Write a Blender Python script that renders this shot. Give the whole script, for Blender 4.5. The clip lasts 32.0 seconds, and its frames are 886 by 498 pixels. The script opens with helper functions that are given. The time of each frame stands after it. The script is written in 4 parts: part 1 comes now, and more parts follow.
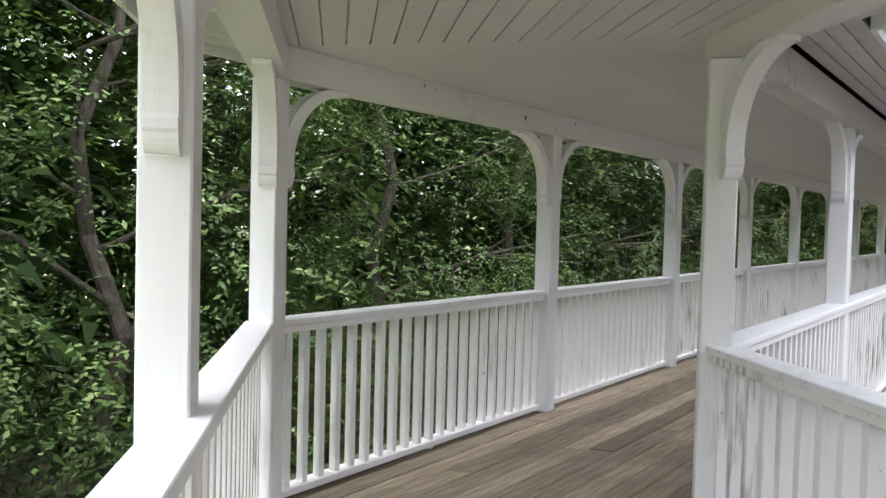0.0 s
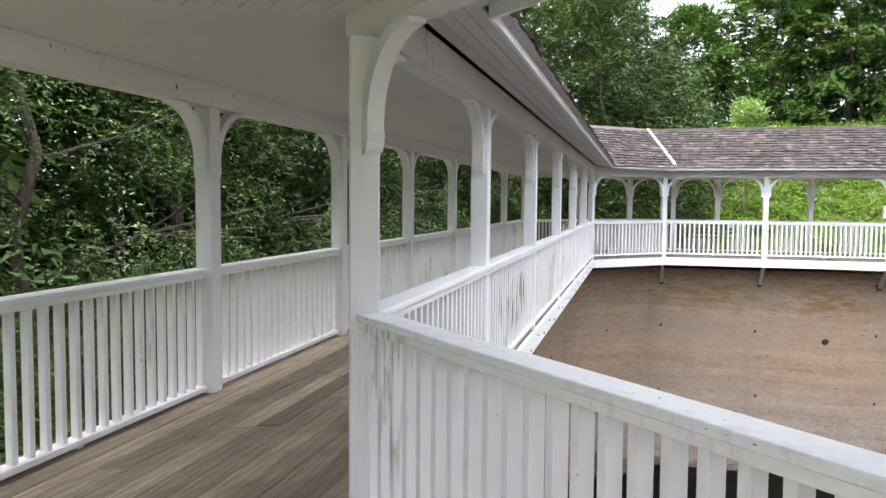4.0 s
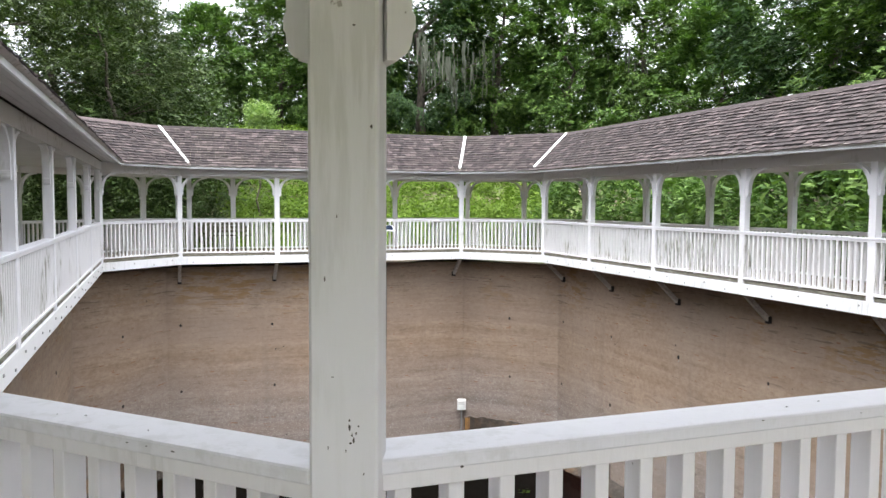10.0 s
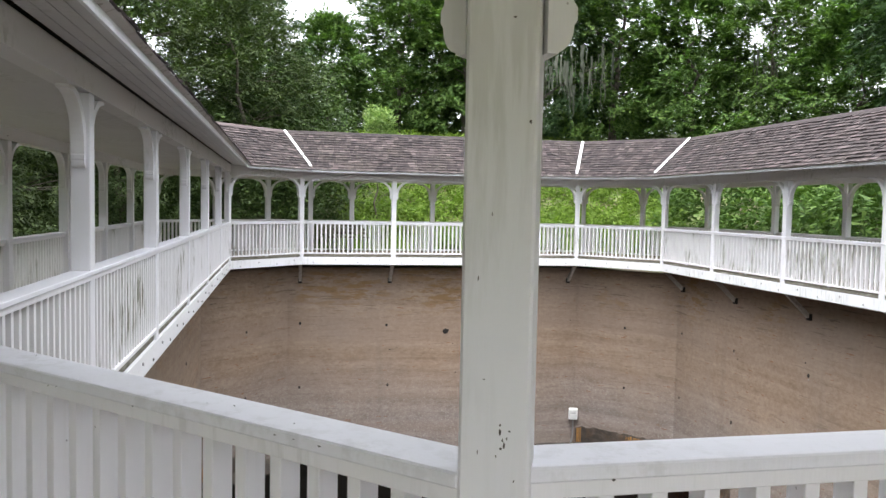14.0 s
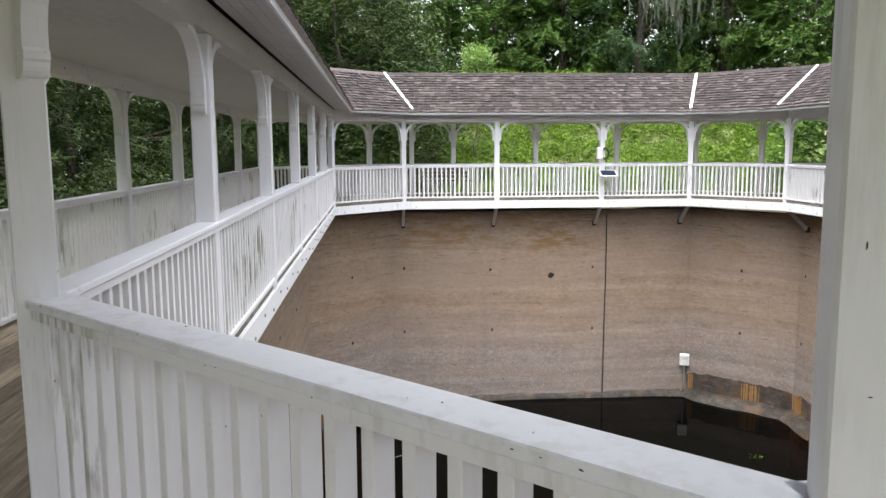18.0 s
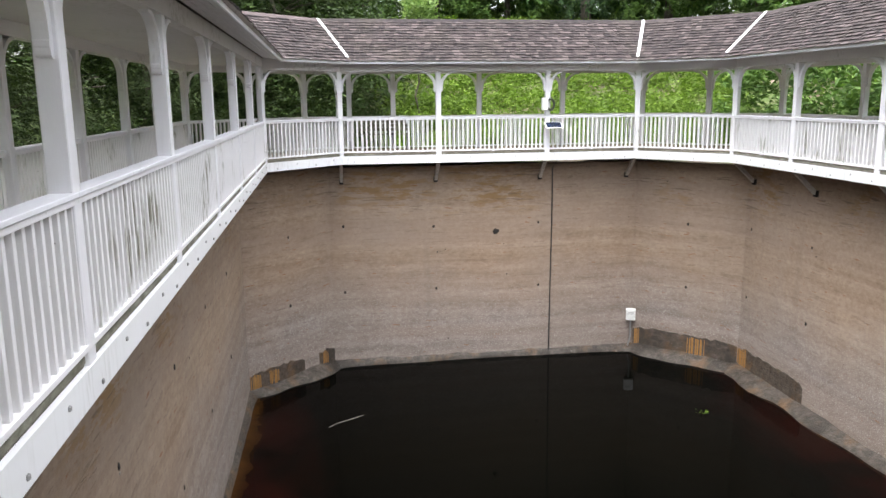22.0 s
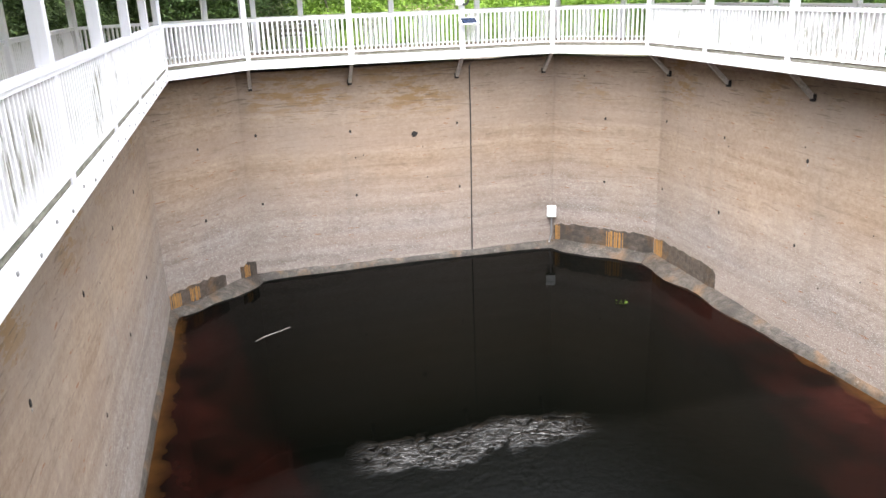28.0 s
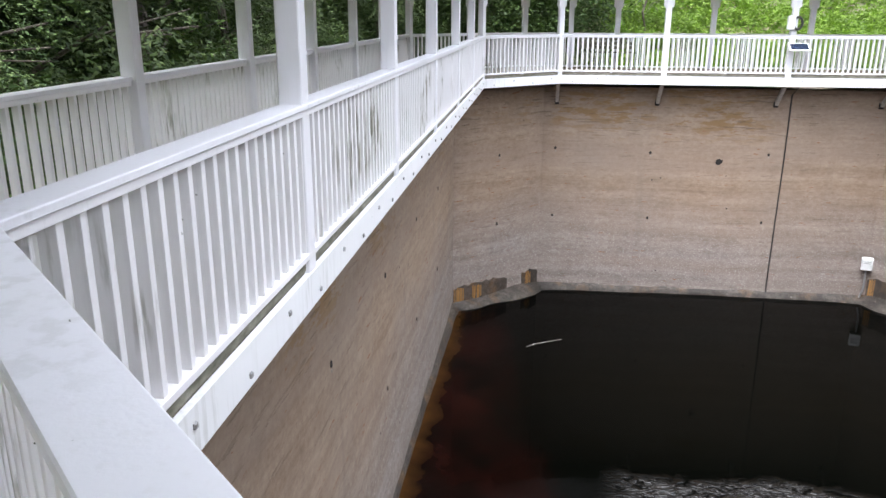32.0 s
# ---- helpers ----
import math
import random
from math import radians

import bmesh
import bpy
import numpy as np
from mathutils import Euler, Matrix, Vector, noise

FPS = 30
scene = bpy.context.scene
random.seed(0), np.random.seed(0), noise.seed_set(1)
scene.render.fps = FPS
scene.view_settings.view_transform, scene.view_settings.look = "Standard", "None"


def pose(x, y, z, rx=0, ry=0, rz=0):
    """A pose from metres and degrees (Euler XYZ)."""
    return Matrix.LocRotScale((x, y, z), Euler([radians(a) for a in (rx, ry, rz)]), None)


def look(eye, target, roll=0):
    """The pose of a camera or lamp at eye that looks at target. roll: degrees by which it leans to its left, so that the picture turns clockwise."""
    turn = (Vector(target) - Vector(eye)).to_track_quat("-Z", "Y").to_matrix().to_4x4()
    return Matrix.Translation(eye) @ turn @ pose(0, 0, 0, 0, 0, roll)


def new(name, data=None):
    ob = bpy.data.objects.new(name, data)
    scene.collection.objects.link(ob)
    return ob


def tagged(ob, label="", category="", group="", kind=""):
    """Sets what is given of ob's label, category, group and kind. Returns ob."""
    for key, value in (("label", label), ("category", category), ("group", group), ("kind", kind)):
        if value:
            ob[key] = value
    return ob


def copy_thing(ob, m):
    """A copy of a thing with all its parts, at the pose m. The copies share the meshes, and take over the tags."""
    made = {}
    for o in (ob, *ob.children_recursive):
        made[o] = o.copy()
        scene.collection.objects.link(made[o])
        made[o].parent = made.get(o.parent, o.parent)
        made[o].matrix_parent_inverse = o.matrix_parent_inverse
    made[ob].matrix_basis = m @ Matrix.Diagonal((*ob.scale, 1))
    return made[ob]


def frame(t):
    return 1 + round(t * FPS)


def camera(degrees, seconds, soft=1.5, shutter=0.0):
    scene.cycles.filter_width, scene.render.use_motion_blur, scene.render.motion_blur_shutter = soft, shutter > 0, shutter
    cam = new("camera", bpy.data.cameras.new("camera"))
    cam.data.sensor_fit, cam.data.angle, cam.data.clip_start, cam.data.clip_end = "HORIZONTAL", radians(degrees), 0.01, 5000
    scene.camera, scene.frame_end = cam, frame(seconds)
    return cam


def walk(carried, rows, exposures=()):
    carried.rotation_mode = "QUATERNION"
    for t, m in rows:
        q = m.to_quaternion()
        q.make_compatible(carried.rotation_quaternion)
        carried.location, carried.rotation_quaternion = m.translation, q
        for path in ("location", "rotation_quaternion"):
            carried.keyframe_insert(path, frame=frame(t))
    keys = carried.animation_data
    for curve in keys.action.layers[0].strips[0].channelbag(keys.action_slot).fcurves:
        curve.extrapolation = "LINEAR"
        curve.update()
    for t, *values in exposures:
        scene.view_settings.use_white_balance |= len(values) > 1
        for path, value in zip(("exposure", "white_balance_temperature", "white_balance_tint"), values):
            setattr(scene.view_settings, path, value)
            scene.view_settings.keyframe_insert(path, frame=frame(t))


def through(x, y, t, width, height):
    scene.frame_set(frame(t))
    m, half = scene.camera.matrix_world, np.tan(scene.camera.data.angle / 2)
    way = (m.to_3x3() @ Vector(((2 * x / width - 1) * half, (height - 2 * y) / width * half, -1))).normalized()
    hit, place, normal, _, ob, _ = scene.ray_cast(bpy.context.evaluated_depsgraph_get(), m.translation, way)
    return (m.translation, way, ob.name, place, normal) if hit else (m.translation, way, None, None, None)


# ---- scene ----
cam = camera(59.37, 32.0)
PATH = [
    (0, (-0.060, -0.215, 1.446), (-1.270, 1.377, 1.376), 1.47),
    (0.5, (-0.049, -0.204, 1.447), (-1.222, 1.414, 1.370), 1.44),
    (1, (-0.039, -0.196, 1.452), (-1.153, 1.463, 1.375), 1.35),
    (1.5, (-0.025, -0.187, 1.458), (-1.073, 1.514, 1.372), 0.99),
    (2, (-0.011, -0.177, 1.459), (-0.971, 1.575, 1.374), 0.54),
    (2.5, (-0.000, -0.165, 1.457), (-0.884, 1.627, 1.365), 0.02),
    (3, (0.013, -0.149, 1.458), (-0.770, 1.688, 1.355), 0.81),
    (3.5, (0.031, -0.133, 1.457), (-0.630, 1.751, 1.348), 0.30),
    (4, (0.056, -0.120, 1.452), (-0.433, 1.816, 1.327), 0.43),
    (4.5, (0.080, -0.110, 1.447), (-0.296, 1.850, 1.314), 0.52),
    (6.5, (0.153, -0.069, 1.460), (0.216, 1.924, 1.297), 0.31),
    (7, (0.175, -0.064, 1.460), (0.340, 1.922, 1.298), 0.31),
    (7.5, (0.199, -0.060, 1.459), (0.450, 1.917, 1.302), 0.13),
    (8, (0.221, -0.061, 1.457), (0.551, 1.905, 1.303), 0.22),
    (8.5, (0.241, -0.064, 1.457), (0.656, 1.887, 1.308), -0.00),
    (9, (0.265, -0.067, 1.458), (0.773, 1.862, 1.313), -0.07),
    (9.5, (0.287, -0.066, 1.459), (0.884, 1.838, 1.326), 0.36),
    (10, (0.302, -0.062, 1.459), (0.978, 1.817, 1.338), 0.31),
    (10.5, (0.314, -0.056, 1.455), (1.040, 1.804, 1.346), 0.19),
    (11, (0.320, -0.051, 1.454), (1.065, 1.802, 1.351), 0.19),
    (11.5, (0.322, -0.047, 1.452), (1.069, 1.806, 1.354), 0.17),
    (12, (0.312, -0.042, 1.451), (1.008, 1.831, 1.356), 0.41),
    (12.5, (0.297, -0.036, 1.449), (0.936, 1.857, 1.354), 0.54),
    (13, (0.278, -0.026, 1.447), (0.845, 1.889, 1.350), 0.70),
    (13.5, (0.259, -0.012, 1.447), (0.752, 1.924, 1.345), 0.92),
    (14, (0.235, 0.008, 1.444), (0.636, 1.964, 1.333), 1.13),
    (14.5, (0.215, 0.033, 1.444), (0.561, 1.997, 1.295), 0.93),
    (15, (0.192, 0.062, 1.446), (0.478, 2.035, 1.286), 0.89),
    (15.5, (0.166, 0.092, 1.446), (0.377, 2.074, 1.279), 1.43),
    (17.5, (-0.012, 0.393, 1.436), (0.104, 2.376, 1.207), -1.35),
    (18, (-0.002, 0.518, 1.432), (0.162, 2.494, 1.172), -0.30),
    (18.5, (0.030, 0.635, 1.425), (0.210, 2.609, 1.154), 0.28),
    (19, (0.060, 0.758, 1.425), (0.260, 2.727, 1.138), -0.61),
    (19.5, (0.083, 0.862, 1.435), (0.329, 2.822, 1.122), -0.96),
    (20, (0.109, 0.966, 1.451), (0.408, 2.916, 1.124), -0.98),
    (20.5, (0.148, 1.067, 1.445), (0.479, 3.007, 1.088), -1.32),
    (21, (0.209, 1.175, 1.436), (0.498, 3.118, 1.057), 1.13),
    (21.5, (0.255, 1.271, 1.433), (0.479, 3.219, 1.041), -0.07),
    (22, (0.277, 1.347, 1.433), (0.569, 3.289, 1.051), -0.54),
    (22.5, (0.293, 1.409, 1.432), (0.681, 3.335, 1.054), -1.21),
    (23, (0.311, 1.461, 1.426), (0.734, 3.370, 1.010), -0.82),
    (23.5, (0.329, 1.501, 1.421), (0.784, 3.399, 0.987), -0.89),
    (24, (0.345, 1.534, 1.418), (0.890, 3.405, 0.968), -0.71),
    (24.5, (0.360, 1.564, 1.417), (1.054, 3.378, 0.941), -0.82),
    (26.5, (0.361, 1.599, 1.415), (1.165, 3.338, 0.841), -1.56),
    (27, (0.352, 1.603, 1.419), (1.037, 3.386, 0.825), -2.01),
    (27.5, (0.343, 1.606, 1.422), (0.905, 3.425, 0.811), -1.82),
    (28, (0.335, 1.607, 1.423), (0.805, 3.447, 0.795), -1.95),
    (28.5, (0.325, 1.605, 1.419), (0.703, 3.461, 0.777), -1.98),
    (29, (0.315, 1.601, 1.413), (0.616, 3.469, 0.765), -1.07),
    (29.5, (0.302, 1.597, 1.413), (0.539, 3.472, 0.760), -0.61),
    (30, (0.284, 1.592, 1.415), (0.438, 3.477, 0.766), -0.11),
    (30.5, (0.265, 1.590, 1.420), (0.317, 3.481, 0.773), -0.02),
    (31, (0.246, 1.589, 1.426), (0.198, 3.489, 0.805), 0.28),
    (31.5, (0.229, 1.588, 1.428), (0.091, 3.492, 0.831), 0.28),
    (32, (0.216, 1.588, 1.429), (-0.014, 3.488, 0.849), 0.21),
]
walk(cam, [(t, look(eye, target, roll)) for t, eye, target, roll in PATH], [
    (0, 2.7, 6400, 10), (4, 2.65, 6400, 10), (7, 2.44, 6400, 10), (9, 2.4, 6450, 10), (15, 2.25, 6450, 10), (20, 2.35, 6500, 10), (24, 2.58, 6500, 10),
    (27.5, 3.2, 6450, 10), (29.5, 3.3, 6200, 12), (31, 3.25, 6150, 12), (32, 2.66, 6150, 11)])

# ---- light ----
world = bpy.data.worlds.new("overcast_sky")
scene.world = world
world.use_nodes = True
_n = world.node_tree.nodes
_sky = _n.new("ShaderNodeTexSky")
_sky.sky_type = "NISHITA"
_sky.sun_disc = False
_sky.sun_elevation, _sky.sun_rotation = radians(80), radians(220)
_sky.air_density, _sky.dust_density, _sky.ozone_density = 1.0, 4.0, 1.0
_hsv = _n.new("ShaderNodeHueSaturation")
_hsv.inputs["Saturation"].default_value = 0.2
world.node_tree.links.new(_sky.outputs[0], _hsv.inputs["Color"])
world.node_tree.links.new(_hsv.outputs[0], _n["Background"].inputs["Color"])
_n["Background"].inputs["Strength"].default_value = 0.155
_sun = new("sun", bpy.data.lights.new("sun", "SUN"))
_sun.data.energy, _sun.data.angle, _sun.data.color = 1.0, radians(70), (1.0, 0.97, 0.93)
_sun.matrix_world = look((math.sin(radians(220)) * math.cos(radians(80)) * 30, math.cos(radians(220)) * math.cos(radians(80)) * 30, math.sin(radians(80)) * 30), (0, 0, 0))


# ---- materials ----
class Mat:
    """A node material built step by step."""

    def __init__(self, name, rough=0.6, metal=0.0, spec=0.5):
        self.m = bpy.data.materials.new(name)
        self.m.use_nodes = True
        self.t = self.m.node_tree
        self.p = self.t.nodes["Principled BSDF"]
        self.p.inputs["Roughness"].default_value = rough
        self.p.inputs["Metallic"].default_value = metal
        self.p.inputs["Specular IOR Level"].default_value = spec
        self.co = self.t.nodes.new("ShaderNodeTexCoord")
        self.geo = self.t.nodes.new("ShaderNodeNewGeometry")

    def link(self, a, b):
        self.t.links.new(a, b)

    def mapped(self, scale, src=None):
        n = self.t.nodes.new("ShaderNodeMapping")
        n.inputs["Scale"].default_value = scale
        self.link(src or self.geo.outputs["Position"], n.inputs["Vector"])
        return n.outputs[0]

    def noise(self, scale, size=(1, 1, 1), detail=4, rough=0.6, distort=0.0, src=None):
        n = self.t.nodes.new("ShaderNodeTexNoise")
        n.inputs["Scale"].default_value = scale
        n.inputs["Detail"].default_value = detail
        n.inputs["Roughness"].default_value = rough
        n.inputs["Distortion"].default_value = distort
        self.link(self.mapped(size, src), n.inputs["Vector"])
        return n.outputs["Fac"]

    def ramp(self, fac, *stops):
        n = self.t.nodes.new("ShaderNodeValToRGB")
        e = n.color_ramp.elements
        while len(e) < len(stops):
            e.new(0.5)
        for i, (p, c) in enumerate(stops):
            e[i].position = p
            e[i].color = (c, c, c, 1) if isinstance(c, (int, float)) else (*c, 1)
        self.link(fac, n.inputs["Fac"])
        return n.outputs["Color"]

    def mix(self, fac, a, b, how="MIX"):
        n = self.t.nodes.new("ShaderNodeMix")
        n.data_type, n.blend_type = "RGBA", how
        for k, v in ((0, fac), (6, a), (7, b)):
            s = n.inputs[k]
            if isinstance(v, (int, float)):
                s.default_value = v if k == 0 else (v, v, v, 1)
            elif isinstance(v, tuple):
                s.default_value = (*v, 1)
            else:
                self.link(v, s)
        return n.outputs[2]

    def math(self, op, a, b=0.0):
        n = self.t.nodes.new("ShaderNodeMath")
        n.operation = op
        for s, v in zip(n.inputs, (a, b)):
            if isinstance(v, (int, float)):
                s.default_value = v
            else:
                self.link(v, s)
        return n.outputs[0]

    def random(self):
        return self.t.nodes.new("ShaderNodeObjectInfo").outputs["Random"]

    def island(self):
        return self.geo.outputs["Random Per Island"]

    def axis(self, i):
        n = self.t.nodes.new("ShaderNodeSeparateXYZ")
        self.link(self.geo.outputs["Position"], n.inputs[0])
        return n.outputs[i]

    def colour(self, c):
        if isinstance(c, tuple):
            self.p.inputs["Base Color"].default_value = (*c, 1)
        else:
            self.link(c, self.p.inputs["Base Color"])
        return self

    def rough(self, fac):
        self.link(fac, self.p.inputs["Roughness"])
        return self

    def bump(self, h, strength=0.3, dist=0.01):
        n = self.t.nodes.new("ShaderNodeBump")
        n.inputs["Strength"].default_value, n.inputs["Distance"].default_value = strength, dist
        self.link(h, n.inputs["Height"])
        self.link(n.outputs[0], self.p.inputs["Normal"])
        return self


def white_paint(name, tone=(0.80, 0.81, 0.83), mildew=0.5, streak=True, spread=0.50):
    """Old white house paint on wood: grain, grey weathering, mildew running down the grain."""
    m = Mat(name, 0.55)
    big = m.noise(1.3, detail=5)
    c = m.mix(m.ramp(big, (0.4, 0.0), (0.8, 0.3)), tone, (0.70, 0.70, 0.69))
    grain = m.noise(6.0, (6, 6, 0.35) if streak else (5, 5, 5), detail=6)
    c = m.mix(m.ramp(grain, (0.55, 0.0), (0.8, 0.25)), c, (0.55, 0.55, 0.53))
    where = m.noise(0.9, (1.0, 1.0, 0.8), detail=3)
    fine = m.noise(7.0, (3.5, 3.5, 0.35) if streak else (2, 2, 2), detail=5)
    mask = m.math("MULTIPLY", m.ramp(where, (spread, 0.0), (spread + 0.1, 1.0)), m.ramp(fine, (0.50, 0.0), (0.60, 1.0)))
    c = m.mix(m.math("MULTIPLY", mask, mildew), c, (0.21, 0.205, 0.145))
    chip = m.ramp(m.noise(22.0, (1, 1, 1), detail=3), (0.735, 0.0), (0.76, 1.0))
    c = m.mix(m.math("MULTIPLY", chip, 0.6), c, (0.13, 0.115, 0.10))
    m.colour(c)
    m.bump(m.noise(30.0, (3, 3, 0.4), detail=4), 0.18, 0.004)
    return m.m


PAINT = white_paint("white_paint", mildew=0.25)
PAINT_POST = white_paint("white_post_paint", (0.78, 0.775, 0.81), 0.3, True, 0.58)
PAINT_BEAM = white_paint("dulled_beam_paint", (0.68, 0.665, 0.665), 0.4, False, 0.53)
PAINT_RAIL = white_paint("weathered_rail_paint", (0.81, 0.80, 0.82), 0.85, True, 0.51)
PAINT_CLEAN = white_paint("clean_rail_paint", (0.81, 0.80, 0.825), 0.6, True, 0.60)
PAINT_CAP = white_paint("white_cap_paint", (0.81, 0.81, 0.86), 0.14, False)
PAINT_DRIP = white_paint("flaking_drip_paint", (0.50, 0.46, 0.44), 0.8, False, 0.42)
# White boards' tone lowered to hold the under-roof shade.
PAINT_CEIL = white_paint("shade_toned_ceiling_paint", (0.54, 0.525, 0.52), 0.25, False)


def plank_material():
    m = Mat("weathered_deck_wood", 0.8)
    grain = m.noise(5.0, (8, 0.6, 8), detail=6, src=m.co.outputs["Object"])
    c = m.ramp(grain, (0.25, (0.19, 0.155, 0.115)), (0.55, (0.42, 0.35, 0.28)), (0.8, (0.60, 0.53, 0.44)))
    tint = m.ramp(m.random(), (0.0, (0.62, 0.59, 0.56)), (0.5, (0.95, 0.93, 0.9)), (1.0, (1.45, 1.4, 1.32)))
    c = m.mix(1.0, c, tint, "MULTIPLY")
    stain = m.ramp(m.noise(0.8, detail=4), (0.4, 0.0), (0.7, 0.5))
    c = m.mix(stain, c, (0.13, 0.10, 0.08))
    m.colour(c).bump(grain, 0.4, 0.006)
    return m.m


DECK = plank_material()


def old_wood(name="grey_brown_timber", dark=(0.05, 0.043, 0.036), light=(0.19, 0.16, 0.13)):
    m = Mat(name, 0.85)
    g = m.noise(4.0, (6, 6, 6), detail=6)
    m.colour(m.ramp(g, (0.3, dark), (0.7, light))).bump(g, 0.3, 0.006)
    return m.m


TIMBER = old_wood()
BRACEWOOD = old_wood("weathered_brace_wood", (0.28, 0.25, 0.22), (0.58, 0.53, 0.48))


def edge_wood():
    m = Mat("grey_green_edge_wood", 0.9)
    g = m.noise(2.0, (3, 3, 8), detail=6)
    c = m.ramp(g, (0.3, (0.09, 0.085, 0.06)), (0.6, (0.24, 0.23, 0.18)), (0.8, (0.45, 0.44, 0.40)))
    m.colour(c).bump(g, 0.3, 0.005)
    return m.m


EDGEWOOD = edge_wood()


def concrete():
    """Board-marked cast concrete, brown above, grey and rougher below, with lift lines and stains."""
    m = Mat("board_marked_concrete", 0.88, spec=0.3)
    pos = m.geo.outputs["Position"]
    wob = m.noise(0.22, (1, 1, 0.8), detail=4)
    n = m.t.nodes.new("ShaderNodeVectorMath")
    n.operation = "MULTIPLY_ADD"
    m.link(wob, n.inputs[0])
    n.inputs[1].default_value = (0, 0, 0.38)
    m.link(pos, n.inputs[2])
    flow = n.outputs[0]
    bands = m.noise(1.0, (0.10, 0.10, 4.2), detail=6, rough=0.62, src=flow)
    lifts = m.noise(1.0, (0.05, 0.05, 1.3), detail=3, src=flow)
    grit = m.noise(7.0, (1, 1, 1.5), detail=6, rough=0.7)
    body = m.math("ADD", m.math("MULTIPLY", bands, 0.36), m.math("ADD", m.math("MULTIPLY", grit, 0.36), m.math("MULTIPLY", m.noise(1.3, (1, 1, 1.8), detail=7, rough=0.7), 0.28)))
    brown = m.ramp(body, (0.32, (0.17, 0.113, 0.074)), (0.46, (0.265, 0.192, 0.137)), (0.58, (0.345, 0.26, 0.193)), (0.74, (0.46, 0.37, 0.29)))
    grey = m.ramp(body, (0.30, (0.12, 0.097, 0.086)), (0.48, (0.225, 0.188, 0.168)), (0.70, (0.40, 0.35, 0.32)))
    z = m.math("ADD", m.axis(2), m.math("MULTIPLY", m.noise(0.35, detail=5), 2.6))
    low = m.ramp(m.math("MULTIPLY", z, -0.23), (0.40, 0.0), (0.85, 1.0))
    c = m.mix(low, brown, grey)
    c = m.mix(m.ramp(lifts, (0.48, 0.0), (0.64, 0.4)), c, (0.27, 0.205, 0.165))
    c = m.mix(m.ramp(m.noise(0.4, (1, 1, 0.6), detail=5), (0.45, 0.0), (0.7, 0.35)), c, (0.25, 0.21, 0.18))
    up = m.ramp(m.math("ADD", m.math("MULTIPLY", m.axis(2), 0.5), m.math("ADD", wob, 0.62)), (0.2, 0.0), (0.55, 1.0))
    scale = m.ramp(m.noise(2.2, (0.7, 0.7, 3.2), detail=8, rough=0.7), (0.50, 0.0), (0.54, 1.0))
    patch = m.ramp(m.noise(0.45, (1, 1, 0.9), detail=4, rough=0.6), (0.47, 0.0), (0.57, 1.0))
    c = m.mix(m.math("MULTIPLY", m.math("MULTIPLY", m.math("MULTIPLY", scale, up), patch), 0.75), c, (0.235, 0.138, 0.052))
    crack = m.ramp(m.noise(2.6, (0.5, 0.5, 7.0), detail=4, rough=0.6), (0.615, 0.0), (0.635, 1.0))
    rusty = m.ramp(m.noise(3.0, (0.7, 0.7, 5.0), detail=4, rough=0.6), (0.66, 0.0), (0.68, 1.0))
    c = m.mix(m.math("MULTIPLY", rusty, 0.75), c, (0.22, 0.085, 0.035))
    c = m.mix(m.math("MULTIPLY", m.math("MULTIPLY", crack, m.math("ADD", m.math("MULTIPLY", up, 0.6), 0.4)), 0.6), c, (0.105, 0.078, 0.058))
    seam = m.ramp(m.noise(2.2, (0.6, 0.6, 9.0), detail=6, rough=0.6, src=flow), (0.655, 0.0), (0.675, 1.0))
    c = m.mix(m.math("MULTIPLY", seam, 0.45), c, (0.12, 0.09, 0.07))
    speck = m.ramp(m.noise(24.0, (1, 1, 1.8), detail=3), (0.56, 0.0), (0.68, 1.0))
    c = m.mix(m.math("MULTIPLY", m.math("MULTIPLY", speck, low), 0.42), c, (0.68, 0.66, 0.64))
    pit = m.ramp(m.noise(17.0, (1, 1, 2.4), detail=4), (0.60, 0.0), (0.7, 1.0))
    c = m.mix(m.math("MULTIPLY", pit, 0.32), c, (0.16, 0.13, 0.11))
    drip = m.ramp(m.noise(1.6, (1.2, 1.2, 0.10), detail=6), (0.58, 0.0), (0.8, 0.3))
    c = m.mix(drip, c, (0.125, 0.105, 0.09))
    m.colour(c)
    h = m.math("ADD", m.math("MULTIPLY", bands, 0.7), m.math("ADD", m.math("MULTIPLY", m.noise(18.0, (1, 1, 2.2), detail=6), m.math("ADD", m.math("MULTIPLY", low, 0.9), 0.3)), m.math("MULTIPLY", seam, -0.8)))
    m.bump(h, 0.45, 0.02)
    return m.m


CONCRETE = concrete()


def shingle_material():
    m = Mat("weathered_shingle", 0.9)
    r = m.t.nodes.new("ShaderNodeMath")
    r.operation = "FRACT"
    m.link(m.math("ADD", m.random(), m.island()), r.inputs[0])
    c = m.ramp(r.outputs[0], (0.0, (0.008, 0.005, 0.006)), (0.4, (0.019, 0.013, 0.014)), (0.8, (0.040, 0.029, 0.030)), (1.0, (0.085, 0.066, 0.067)))
    g = m.noise(9.0, (1, 1, 1), detail=6)
    c = m.mix(m.ramp(g, (0.45, 0.0), (0.75, 0.35)), c, (0.10, 0.08, 0.08))
    c = m.mix(m.ramp(m.noise(0.9, detail=4), (0.5, 0.0), (0.75, 0.6)), c, (0.045, 0.036, 0.03))
    m.colour(c).bump(g, 0.4, 0.008)
    return m.m


SHINGLE = shingle_material()


